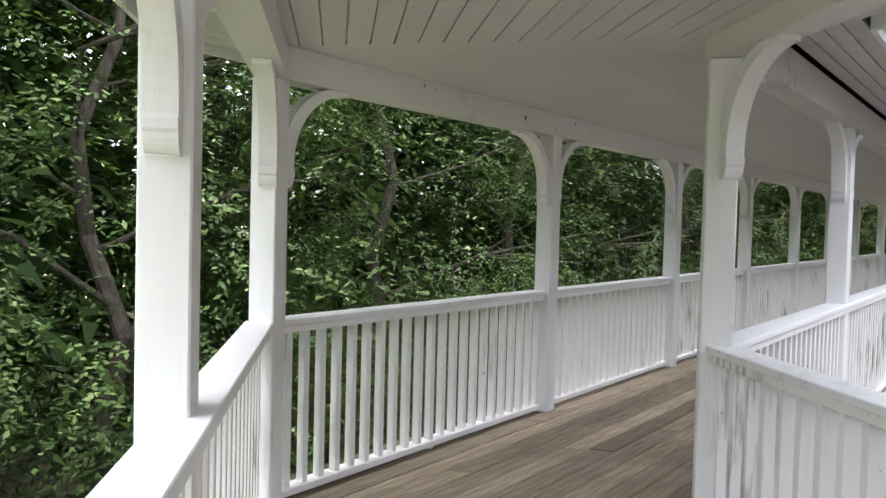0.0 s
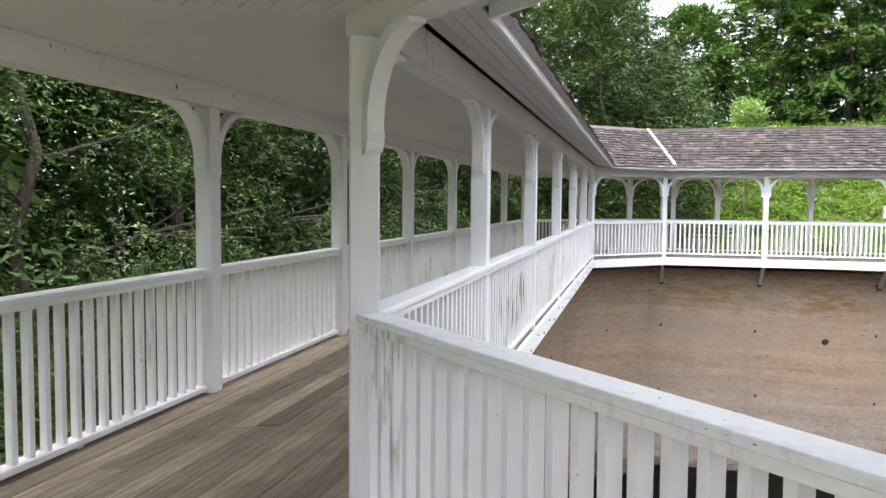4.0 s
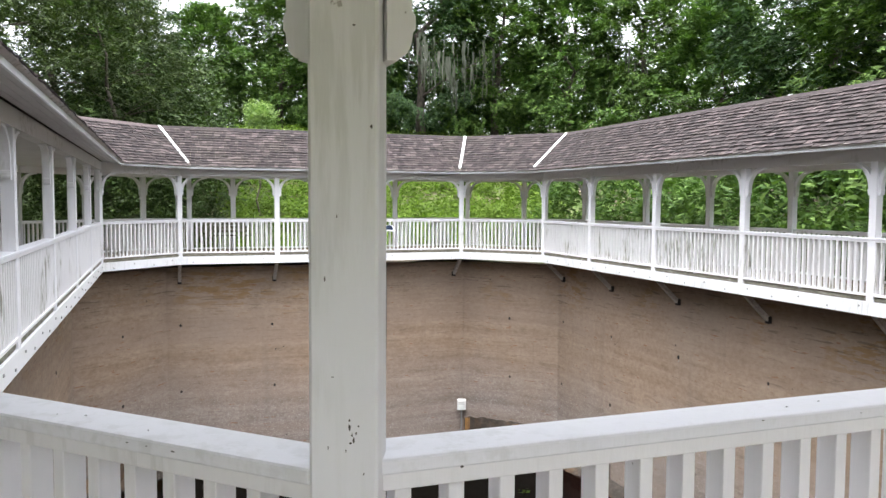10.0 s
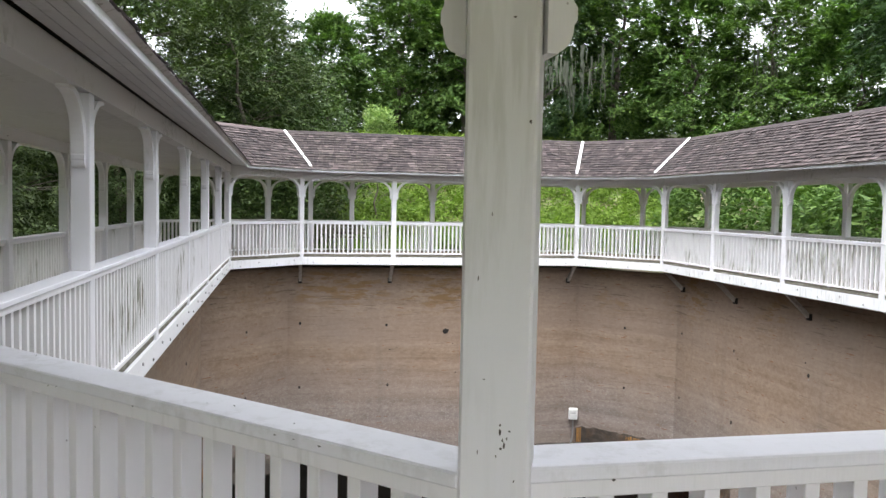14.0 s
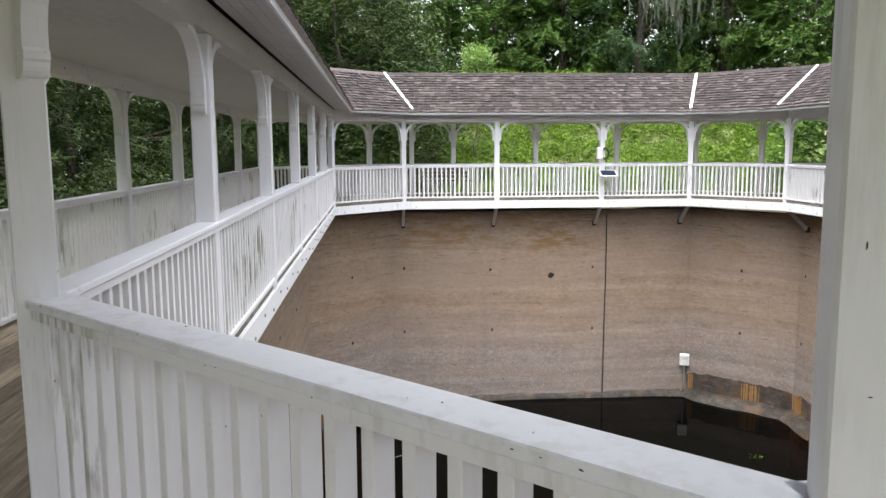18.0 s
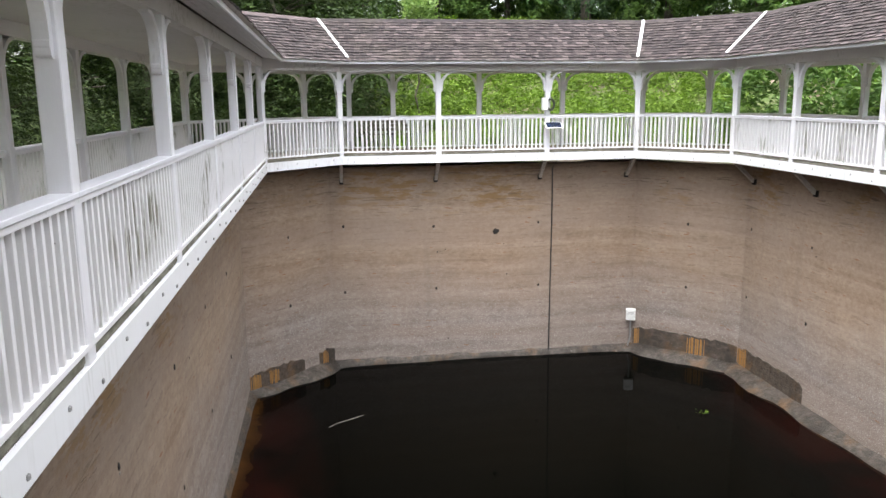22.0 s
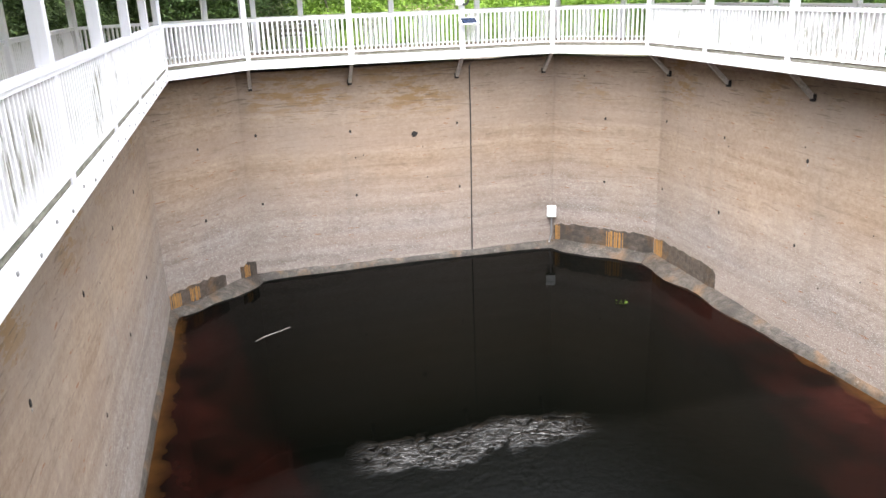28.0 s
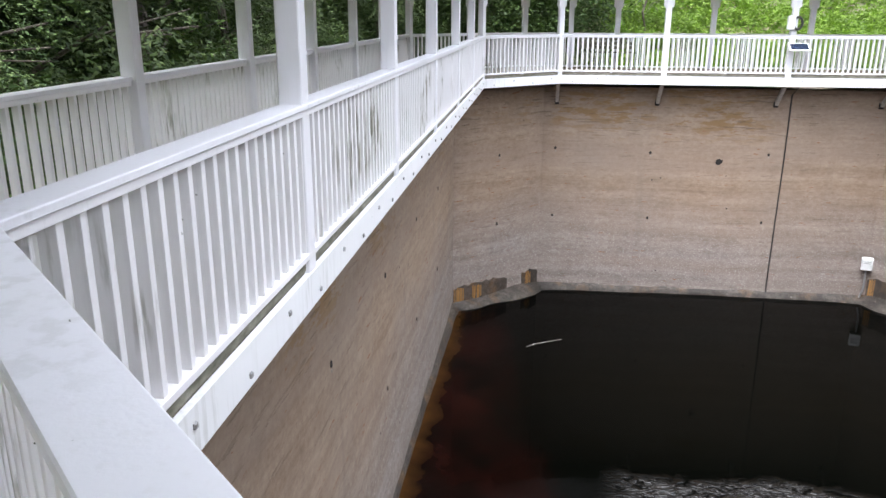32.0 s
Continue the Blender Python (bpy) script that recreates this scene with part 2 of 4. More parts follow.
def leaf_material(name, dark, mid, light, through=0.25):
    m = Mat(name, 0.6, spec=0.18)
    patch = m.noise(0.55, detail=3)
    c = m.ramp(m.island(), (0.0, dark), (0.5, mid), (1.0, light))
    c = m.mix(m.ramp(patch, (0.4, 0.0), (0.7, 0.5)), c, mid)
    m.colour(c)
    tr = m.t.nodes.new("ShaderNodeBsdfTranslucent")
    m.link(m.mix(1.0, c, (1.1, 1.3, 0.6), "MULTIPLY"), tr.inputs["Color"])
    mx = m.t.nodes.new("ShaderNodeMixShader")
    mx.inputs[0].default_value = through
    m.link(m.p.outputs[0], mx.inputs[1])
    m.link(tr.outputs[0], mx.inputs[2])
    m.link(mx.outputs[0], m.t.nodes["Material Output"].inputs["Surface"])
    return m.m


LEAF_NEAR = leaf_material("broad_leaf_green", (0.022, 0.041, 0.013), (0.062, 0.106, 0.032), (0.20, 0.27, 0.11), 0.2)
LEAF_OAK = leaf_material("olive_oak_leaf", (0.014, 0.026, 0.008), (0.034, 0.056, 0.016), (0.095, 0.13, 0.042), 0.15)
# Leaf green darkened so the shade deep in the wood lies in its colour.
LEAF_DEEP = leaf_material("shade_darkened_leaf", (0.012, 0.024, 0.006), (0.026, 0.050, 0.011), (0.065, 0.105, 0.022), 0.1)
LEAF_FAR = leaf_material("forest_leaf_green", (0.014, 0.032, 0.008), (0.033, 0.067, 0.015), (0.085, 0.14, 0.032), 0.18)
LEAF_BRIGHT = leaf_material("young_leaf_green", (0.055, 0.10, 0.012), (0.10, 0.165, 0.02), (0.165, 0.245, 0.04), 0.34)
LEAF_LIGHT = leaf_material("light_forest_leaf", (0.026, 0.058, 0.013), (0.060, 0.118, 0.025), (0.14, 0.22, 0.055), 0.24)
LEAF_PALE = leaf_material("pale_leaf_green", (0.10, 0.17, 0.055), (0.18, 0.26, 0.095), (0.28, 0.37, 0.15), 0.3)
LEAF_MID = leaf_material("mixed_forest_leaf", (0.02, 0.044, 0.009), (0.052, 0.10, 0.02), (0.14, 0.215, 0.05), 0.22)
LEAF_BLUE = leaf_material("dark_cypress_leaf", (0.013, 0.032, 0.011), (0.03, 0.064, 0.022), (0.075, 0.13, 0.045), 0.18)
MOSS = leaf_material("hanging_moss_grey", (0.05, 0.058, 0.044), (0.085, 0.093, 0.073), (0.14, 0.146, 0.12), 0.12)


def bark_material():
    m = Mat("bark", 0.95)
    g = m.noise(5.0, (3, 3, 0.7), detail=6)
    m.colour(m.ramp(g, (0.3, (0.03, 0.025, 0.02)), (0.7, (0.13, 0.11, 0.09)))).bump(g, 0.7, 0.03)
    return m.m


BARK = bark_material()


def ground_material():
    m = Mat("leaf_littered_soil", 0.95)
    g = m.noise(3.0, detail=8)
    c = m.ramp(g, (0.3, (0.09, 0.07, 0.05)), (0.55, (0.20, 0.16, 0.12)), (0.75, (0.36, 0.31, 0.26)))
    green = m.ramp(m.noise(0.35, detail=5), (0.42, 0.0), (0.6, 1.0))
    gg = m.ramp(m.noise(14.0, detail=4), (0.3, (0.03, 0.06, 0.012)), (0.7, (0.10, 0.17, 0.03)))
    m.colour(m.mix(green, c, gg)).bump(g, 0.8, 0.05)
    return m.m


GROUND = ground_material()


def water_material():
    """Dark still water, red-brown growth near the walls, ripples where the spring wells up, a fixed band of raised
    gloss that places a bright reflection.
    """
    m = Mat("dark_spring_water", 0.03, spec=0.12)
    x, y = m.axis(0), m.axis(1)
    cx = m.math("ABSOLUTE", m.math("SUBTRACT", x, 4.78))
    cloud = m.math("MULTIPLY", m.math("SUBTRACT", m.noise(0.5, (1, 0.5, 1), detail=6, rough=0.65), 0.5), 4.5)
    south = m.math("MULTIPLY", m.math("SUBTRACT", 16.0, y), 0.18)
    red = m.ramp(m.math("MULTIPLY", m.math("ADD", m.math("ADD", cx, cloud), south), 0.1), (0.46, 0.0), (0.95, 0.9))
    red = m.math("MULTIPLY", red, m.ramp(m.noise(0.9, (1, 1, 1), detail=6, rough=0.65), (0.40, 0.15), (0.62, 1.0)))
    c = m.mix(red, (0.0007, 0.0008, 0.0006), (0.026, 0.0055, 0.004))
    rim = m.ramp(m.math("MULTIPLY", m.math("ADD", cx, m.math("MULTIPLY", m.noise(1.1, detail=5), 0.9)), 0.1), (0.668, 0.0), (0.705, 1.0))
    c = m.mix(rim, c, (0.040, 0.018, 0.005))
    m.colour(c)
    boil = m.ramp(m.math("MULTIPLY", m.math("ADD", m.math("SUBTRACT", y, 4.0), m.math("MULTIPLY", m.noise(0.5, detail=3), 1.5)), 0.1), (0.95, 1.0), (1.22, 0.0))
    wave = m.noise(5.5, (1, 1.3, 1), detail=6, rough=0.7, distort=1.0)
    yw = m.math("ADD", y, m.math("MULTIPLY", m.noise(0.9, (1, 1, 1), detail=4), 1.2))
    glint_ripples = m.ramp(m.math("MULTIPLY", m.math("ABSOLUTE", m.math("SUBTRACT", yw, 13.62)), 1.0), (0.30, 1.0), (0.55, 0.0))
    mid = m.ramp(m.math("MULTIPLY", m.math("ABSOLUTE", m.math("SUBTRACT", x, 3.75)), 0.1), (0.15, 1.0), (0.23, 0.0))
    glint_ripples = m.math("MULTIPLY", glint_ripples, mid)
    chop = m.noise(3.6, (1, 1.7, 1), detail=3, rough=0.55, distort=1.4)
    glint_ripples = m.math("MULTIPLY", glint_ripples, m.ramp(chop, (0.40, 0.12), (0.56, 1.0)))
    # Specular and IOR raised inside the band to place the bright reflection there.
    m.link(m.math("ADD", m.math("MULTIPLY", glint_ripples, 0.5), 0.5), m.p.inputs["Specular IOR Level"])
    m.link(m.math("ADD", m.math("MULTIPLY", glint_ripples, 0.24), m.math("ADD", m.math("MULTIPLY", boil, 0.04), 1.09)), m.p.inputs["IOR"])
    h = m.math("MULTIPLY", wave, m.math("ADD", m.math("ADD", m.math("MULTIPLY", boil, 0.35), m.math("MULTIPLY", glint_ripples, 0.15)), 0.01))
    h = m.math("ADD", h, m.math("MULTIPLY", m.math("MULTIPLY", glint_ripples, chop), 1.6))
    m.bump(h, 1.0, 0.022)
    return m.m


WATER = water_material()


def plain(name, c, rough=0.5, metal=0.0, speckle=0.12):
    m = Mat(name, rough, metal)
    g = m.noise(12.0, detail=5)
    m.colour(m.mix(m.ramp(g, (0.4, 0.0), (0.8, speckle * 4)), c, tuple(v * 0.55 for v in c)))
    m.bump(g, 0.1, 0.003)
    return m.m


CHIPPED = plain("bare_dark_wood", (0.075, 0.066, 0.058), 0.9)
FLASHING = plain("white_metal_flashing", (0.75, 0.76, 0.77), 0.4)
DARK = plain("near_black_matte", (0.02, 0.017, 0.015), 0.9)
STEEL = plain("dull_steel", (0.34, 0.34, 0.34), 0.5, 0.5)
BOXWHITE = plain("white_enclosure_plastic", (0.78, 0.79, 0.78), 0.4)
BLACK = plain("black_plastic", (0.02, 0.02, 0.022), 0.4)
SOLAR = plain("solar_glass", (0.02, 0.03, 0.06), 0.12)
RUST = plain("orange_iron_deposit", (0.36, 0.19, 0.06), 0.9, 0.0, 0.2)


def wet_rock(name, dark, mid, pale, lo=0.5, iron=0.75):
    """Eroded wet concrete: dark slime, worn aggregate, pale mineral crust and iron stain."""
    m = Mat(name, 0.6)
    g = m.noise(5.0, (1, 1, 1.6), detail=8, rough=0.7)
    c = m.ramp(g, (0.34, dark), (0.5, mid), (0.72, pale))
    c = m.mix(m.ramp(m.noise(1.7, detail=5), (0.52, 0.0), (0.66, iron)), c, (0.16, 0.085, 0.03))
    c = m.mix(m.ramp(m.noise(1.2, (1, 1, 0.5), detail=6), (lo, 0.0), (lo + 0.16, 0.85)), c, dark)
    c = m.mix(m.ramp(m.noise(7.0, detail=4), (0.66, 0.0), (0.72, 0.35)), c, (0.30, 0.275, 0.25))
    m.colour(c).bump(g, 1.0, 0.05)
    return m.m


SCUM = wet_rock("wet_ledge_concrete", (0.018, 0.014, 0.011), (0.046, 0.038, 0.031), (0.115, 0.098, 0.083), 0.5, 0.5)
WETSTONE = wet_rock("wet_dark_rock", (0.03, 0.024, 0.02), (0.075, 0.058, 0.045), (0.15, 0.12, 0.10), 0.5)
STICK = plain("bleached_branch", (0.30, 0.27, 0.24), 0.8)


# ---- mesh helpers ----
def mesh(name, verts, faces, mat):
    me = bpy.data.meshes.new(name)
    me.from_pydata([tuple(v) for v in verts], [], faces)
    me.materials.append(mat)
    me.update()
    return me


def box_mesh(name, lo, hi, mat, bevel=0.0):
    bm = bmesh.new()
    bmesh.ops.create_cube(bm, size=1.0)
    for v in bm.verts:
        for i in range(3):
            v.co[i] = lo[i] + (v.co[i] + 0.5) * (hi[i] - lo[i])
    if bevel:
        bmesh.ops.bevel(bm, geom=bm.edges[:], offset=bevel, segments=1, affect="EDGES")
    me = bpy.data.meshes.new(name)
    bm.to_mesh(me)
    bm.free()
    me.materials.append(mat)
    return me


def tube(path, radii, sides=8):
    """Vertices and faces of a tube along points."""
    vs, fs = [], []
    for k, (p, r) in enumerate(zip(path, radii)):
        d = (Vector(path[min(k + 1, len(path) - 1)]) - Vector(path[max(k - 1, 0)])).normalized()
        a = d.orthogonal().normalized()
        b = d.cross(a)
        for j in range(sides):
            w = 2 * math.pi * j / sides
            vs.append(Vector(p) + r * (math.cos(w) * a + math.sin(w) * b))
    for k in range(len(path) - 1):
        for j in range(sides):
            fs.append((k * sides + j, k * sides + (j + 1) % sides, (k + 1) * sides + (j + 1) % sides, (k + 1) * sides + j))
    fs.append(tuple(range(sides - 1, -1, -1)))
    fs.append(tuple(range((len(path) - 1) * sides, len(path) * sides)))
    return vs, fs


def child(name, data, parent, m=None, label="", kind=""):
    ob = new(name, data)
    ob.parent = parent
    if m is not None:
        ob.matrix_local = m
    if label:
        ob["label"] = label
    if kind:
        ob["kind"] = kind
    return ob


def empty(name, m, label="", category="", group="", kind=""):
    ob = new(name)
    ob.matrix_world = m
    ob.empty_display_size = 0.1
    return tagged(ob, label, category, group, kind)


# ---- plan: an octagon with cut corners; d is measured outwards from the inner line of posts ----
XL, XR, LEG, YF, YN = -1.17, 10.73, 1.75, 22.2, 1.5
D = 1.88
SETBACK = 0.68
CAP, BEAM, CEIL, EAVE, RIDGE = 0.935, 2.12, 2.28, 2.40, 3.50
WATER_Z = -6.1
HIGH = 0.065  # the inner beam lies higher on the west and south-west sides


def ring(d):
    g = LEG + d * (2 - math.sqrt(2) - 0.09)
    l, r, n, f = XL - d, XR + d, YN - d, YF + d
    return [Vector((x, y, 0)) for x, y in ((l, n + g), (l, f - g), (l + g + 0.12, f), (r - g - 0.075, f), (r, f - g - 0.25), (r, n + g), (r - g, n), (l + g, n))]


def side(i, d):
    v = ring(d)
    return v[i % 8], v[(i + 1) % 8]


def band(i, profile):
    """A mitred length along side i, from a closed profile of (d, z)."""
    n = len(profile)
    vs = [Vector((*side(i, d)[e].xy, z)) for e in (0, 1) for d, z in profile]
    fs = [(k, (k + 1) % n, n + (k + 1) % n, n + k) for k in range(n)] + [tuple(range(n - 1, -1, -1)), tuple(range(n, 2 * n))]
    return vs, fs


def band_mesh(name, i, profile, mat):
    me = mesh(name, *band(i, profile), mat)
    bm = bmesh.new()
    bm.from_mesh(me)
    bmesh.ops.recalc_face_normals(bm, faces=bm.faces[:])
    bm.to_mesh(me)
    bm.free()
    return me


def along(i, d):
    """Start, unit direction and outward normal of side i at offset d."""
    a, b = side(i, d)
    u = (b - a).normalized()
    return a, u, Vector((-u.y, u.x, 0)), (b - a).length


# metres from the first corner of each side to its inner posts
STATIONS = ((0, 2.69, 5.6, 8.5, 11.4, 14.3), (0,), (0, 2.62, 5.62), (0,), (0, 2.62, 5.43, 8.26, 11.15, 14.05), (0,), (0, 2.8, 5.6), (0,))
INNER = tuple(len(st) for st in STATIONS)
SIDES = ("west", "northwest", "north", "northeast", "east", "southeast", "south", "southwest")

# ---- ground with the pit cut out of it ----


def smooth(a, b, x):
    t = min(max((x - a) / (b - a), 0), 1)
    return t * t * (3 - 2 * t)


def terrain(x, y):
    z = -0.5
    z -= 1.3 * smooth(3.6, 8.0, -x) * smooth(30, 12, y)
    z += 5.2 * smooth(25.2, 41.0, y) * smooth(-7, 1.5, x)
    z += 2.0 * smooth(14.5, 30.0, x)
    z += 0.25 * noise.noise(Vector((x * 0.3, y * 0.3, 0))) + 0.08 * noise.noise(Vector((x * 1.3, y * 1.3, 4)))
    return z


def build_ground():
    ds = [SETBACK + 0.3, 1.4, 1.9, 2.4, 3, 3.7, 4.5, 5.5, 6.6, 7.8, 9, 10.5, 12, 14, 16, 18, 21, 24, 28, 33, 40, 50, 70, 110, 200, 400, 900]
    seg = (20, 8, 14, 8, 20, 8, 14, 8)
    vs, fs, row = [], [], sum(seg)
    for d in ds:
        for i in range(8):
            a, b = side(i, d)
            for k in range(seg[i]):
                p = a.lerp(b, k / seg[i])
                vs.append((p.x, p.y, terrain(p.x, p.y) if d > 1.0 else -0.5))
    for r in range(len(ds) - 1):
        for k in range(row):
            fs.append((r * row + k, r * row + (k + 1) % row, (r + 1) * row + (k + 1) % row, (r + 1) * row + k))
    me = mesh("ground", vs, fs, GROUND)
    bm = bmesh.new()
    bm.from_mesh(me)
    bmesh.ops.recalc_face_normals(bm, faces=bm.faces[:])
    if sum(f.normal.z for f in bm.faces) < 0:
        bmesh.ops.reverse_faces(bm, faces=bm.faces[:])
    bm.to_mesh(me)
    bm.free()
    for p in me.polygons:
        p.use_smooth = True
    tagged(new("ground", me), "sloping soil with leaf litter and patchy grass", "ground", kind="structure")


build_ground()

# ---- pit: eight concrete walls and the water ----
for i in range(8):
    w = new("wall_" + SIDES[i], band_mesh("pit_wall", i, [(SETBACK, -0.42), (SETBACK, -7.6), (SETBACK + 0.35, -7.6), (SETBACK + 0.35, -0.42)], CONCRETE))
    tagged(w, "tall board-marked brown concrete wall of the spring pit, stained and grey towards the water", "wall", kind="structure")

_r = ring(SETBACK - 0.0)
bm = bmesh.new()
bm.faces.new([bm.verts.new((p.x, p.y, WATER_Z)) for p in reversed(_r)])
bmesh.ops.recalc_face_normals(bm, faces=bm.faces[:])
me = bpy.data.meshes.new("water")
bm.to_mesh(me)
bm.free()
if me.polygons[0].normal.z < 0:
    me.flip_normals()
me.materials.append(WATER)
tagged(new("water", me), "still dark tannin-stained spring water at the bottom of the pit", "water", kind="structure")

# ---- walkway: deck frame, fascia, beams, ceiling, roof ----
for i in range(8):
    s = SIDES[i]
    f = new("fascia_" + s, band_mesh("fascia", i, [(-0.075, -0.065), (-0.075, -0.28), (-0.035, -0.28), (-0.035, -0.065)], PAINT))
    tagged(f, "white painted rim board under the deck edge, with bolt heads", "fascia board", "rim boards", kind="structure")
    f = new("edge_strip_" + s, band_mesh("edge_strip", i, [(-0.042, -0.047), (-0.0335, -0.047), (-0.0335, -0.004), (-0.042, -0.004)], EDGEWOOD))
    tagged(f, "grey-green weathered wooden strip along the deck edge", "edge strip", kind="structure")
    f = new("outer_rim_" + s, band_mesh("outer_rim", i, [(D + 0.1, -0.05), (D + 0.14, -0.05), (D + 0.14, -0.29), (D + 0.1, -0.29)], PAINT_RAIL))
    tagged(f, "white painted rim board on the outer deck edge", "rim board", kind="structure")
    f = new("joist_" + s, band_mesh("joist", i, [(-0.033, -0.045), (D + 0.098, -0.045), (D + 0.098, -0.20), (-0.033, -0.20)], TIMBER))
    tagged(f, "grey timber framing under the deck boards", "deck framing", kind="structure")
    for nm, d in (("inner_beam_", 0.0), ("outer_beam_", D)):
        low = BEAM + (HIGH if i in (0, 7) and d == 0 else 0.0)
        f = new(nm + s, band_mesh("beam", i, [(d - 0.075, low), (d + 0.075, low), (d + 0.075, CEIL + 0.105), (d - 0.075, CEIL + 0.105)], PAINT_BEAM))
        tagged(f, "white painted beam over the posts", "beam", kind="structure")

# ceiling: long boards, mitred at the corners, all in one mesh a side
for i in range(8):
    vs, fs = [], []
    wide = 0.105 if INNER[i] == 1 else 0.575
    d = 0.077
    while d < D - 0.08:
        e = min(d + wide - (0.006 if INNER[i] == 1 else 0.0015), D - 0.077)
        for prof in ([(d, CEIL), (e, CEIL), (e, CEIL + 0.018), (d, CEIL + 0.018)],):
            v, f = band(i, prof)
            o = len(vs)
            vs += v
            fs += [tuple(o + q for q in face) for face in f]
        d += wide
    v, f = band(i, [(0.077, CEIL + 0.02), (D - 0.077, CEIL + 0.02), (D - 0.077, CEIL + 0.04), (0.077, CEIL + 0.04)])
    o = len(vs)
    vs += v
    fs += [tuple(o + q for q in face) for face in f]
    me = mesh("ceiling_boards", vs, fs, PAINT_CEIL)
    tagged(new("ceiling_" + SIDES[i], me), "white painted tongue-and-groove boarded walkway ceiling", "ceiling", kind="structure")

# soffits, eave boards and roof slopes
OVER = 0.52
for i in range(8):
    s = SIDES[i]
    roof = new("roof_" + s, band_mesh("roof_deck", i, [(-OVER, EAVE), (D / 2, RIDGE), (D + OVER, EAVE), (D + OVER, EAVE - 0.03), (D / 2, RIDGE - 0.06), (-OVER, EAVE - 0.03)], TIMBER))
    tagged(roof, "low pitched walkway roof of weathered brown wooden shingles", "roof", "roof sections", "structure")
    for nm, a, b, o in (("inner_soffit_", -0.122, -OVER + 0.025, -1), ("outer_soffit_", D + 0.105, D + OVER - 0.025, 1)):
        vs, fs = [], []
        n = 4
        for k in range(n):
            p, q = a + (b - a) * k / n, a + (b - a) * (k + 1) / n - 0.006 * (1 if b > a else -1)
            zp, zq = CEIL + 0.10 - 0.03 * k / n, CEIL + 0.10 - 0.03 * (k + 1) / n
            v, f = band(i, [(p, zp), (q, zq), (q, zq + 0.015), (p, zp + 0.015)])
            m0 = len(vs)
            vs += v
            fs += [tuple(m0 + w for w in face) for face in f]
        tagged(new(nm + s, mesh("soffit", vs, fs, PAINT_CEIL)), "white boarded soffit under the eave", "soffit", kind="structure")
    for nm, d, o in (("inner_eave_board_", -OVER, -1), ("outer_eave_board_", D + OVER, 1)):
        tagged(new(nm.replace("eave", "drip") + s, band_mesh("drip_board", i, [(d + 0.024 * o, EAVE - 0.05), (d + 0.07 * o, EAVE - 0.032), (d + 0.07 * o, EAVE - 0.012), (d + 0.024 * o, EAVE - 0.03)], PAINT_DRIP)), "grey weathered drip board under the lowest shingles", "drip board", kind="structure")
        tagged(new(nm + s, band_mesh("eave_board", i, [(d, EAVE - 0.10), (d + 0.022 * o, EAVE - 0.10), (d + 0.022 * o, EAVE - 0.005), (d, EAVE - 0.005)], PAINT)), "white painted eave board below the shingles", "eave board", kind="structure")

# shingles: courses of uneven pieces on the slope towards the pit and the outer slope
HALF = D / 2 + OVER
SLOPE = math.hypot(HALF, RIDGE - EAVE)
COURSE = 0.125


def shingle_box(i, s0, s1, c, rnd, outer):
    """Corners of one shingle on side i, between s0 and s1 along it, in course c."""
    lift0, lift1 = 0.004 + rnd.uniform(0, 0.006), 0.026 + rnd.uniform(0, 0.022)
    low = c * COURSE - 0.085 + rnd.uniform(-0.012, 0.012)
    high = low + COURSE * 1.35
    out = []
    nz, nd = HALF / SLOPE, (RIDGE - EAVE) / SLOPE
    for up, lift in ((low, lift1), (high, lift0)):
        f = up / SLOPE
        for th in (lift, lift - 0.012):
            d = -OVER + HALF * f - nd * th
            z = EAVE + (RIDGE - EAVE) * f + nz * th
            if outer:
                d = D - d
            a, b = side(i, d)
            m = (side(i, 0.3)[0] + side(i, 0.3)[1]) / 2
            u = (b - a).normalized()
            la, lb = (a - m).dot(u), (b - m).dot(u)
            for s in (s0, s1):
                p = m + u * min(max(s, la + 0.012), lb - 0.012)
                n = Vector((-u.y, u.x, 0))
                p = p + n * ((a - p).dot(n))
                out.append(Vector((p.x, p.y, z)))
    return out


BOX8 = [(0, 1, 5, 4), (0, 4, 6, 2), (1, 3, 7, 5), (0, 2, 3, 1), (2, 6, 7, 3), (4, 5, 7, 6)]
rnd = random.Random(5)
for i in range(8):
    roof = bpy.data.objects["roof_" + SIDES[i]]
    for outer in (False, True):
        vs, fs = [], []
        singles = 0
        L = (side(i, D / 2)[1] - side(i, D / 2)[0]).length + 3
        for c in range(int(SLOPE / COURSE) + 1):
            s = -L / 2 + rnd.uniform(0, 0.1)
            while s < L / 2:
                w = rnd.uniform(0.09, 0.2) * (2.0 if outer else 1.0)
                q = shingle_box(i, s, s + w - 0.006, c, rnd, outer)
                s += w
                if (q[1] - q[0]).length < 0.03:
                    continue
                if not outer and i == 4 and q[0].y < 13.5 and q[0].y > 8.6 and singles < 300:
                    singles += 1
                    o = q[0].copy()
                    child("shingle", mesh("shingle", [p - o for p in q], BOX8, SHINGLE), roof, Matrix.Translation(o))
                    continue
                o = len(vs)
                vs += q
                fs += [tuple(o + k for k in f) for f in BOX8]
        child("shingles" if not outer else "outer_shingles", mesh("shingles", vs, fs, SHINGLE), roof, kind="stuff")

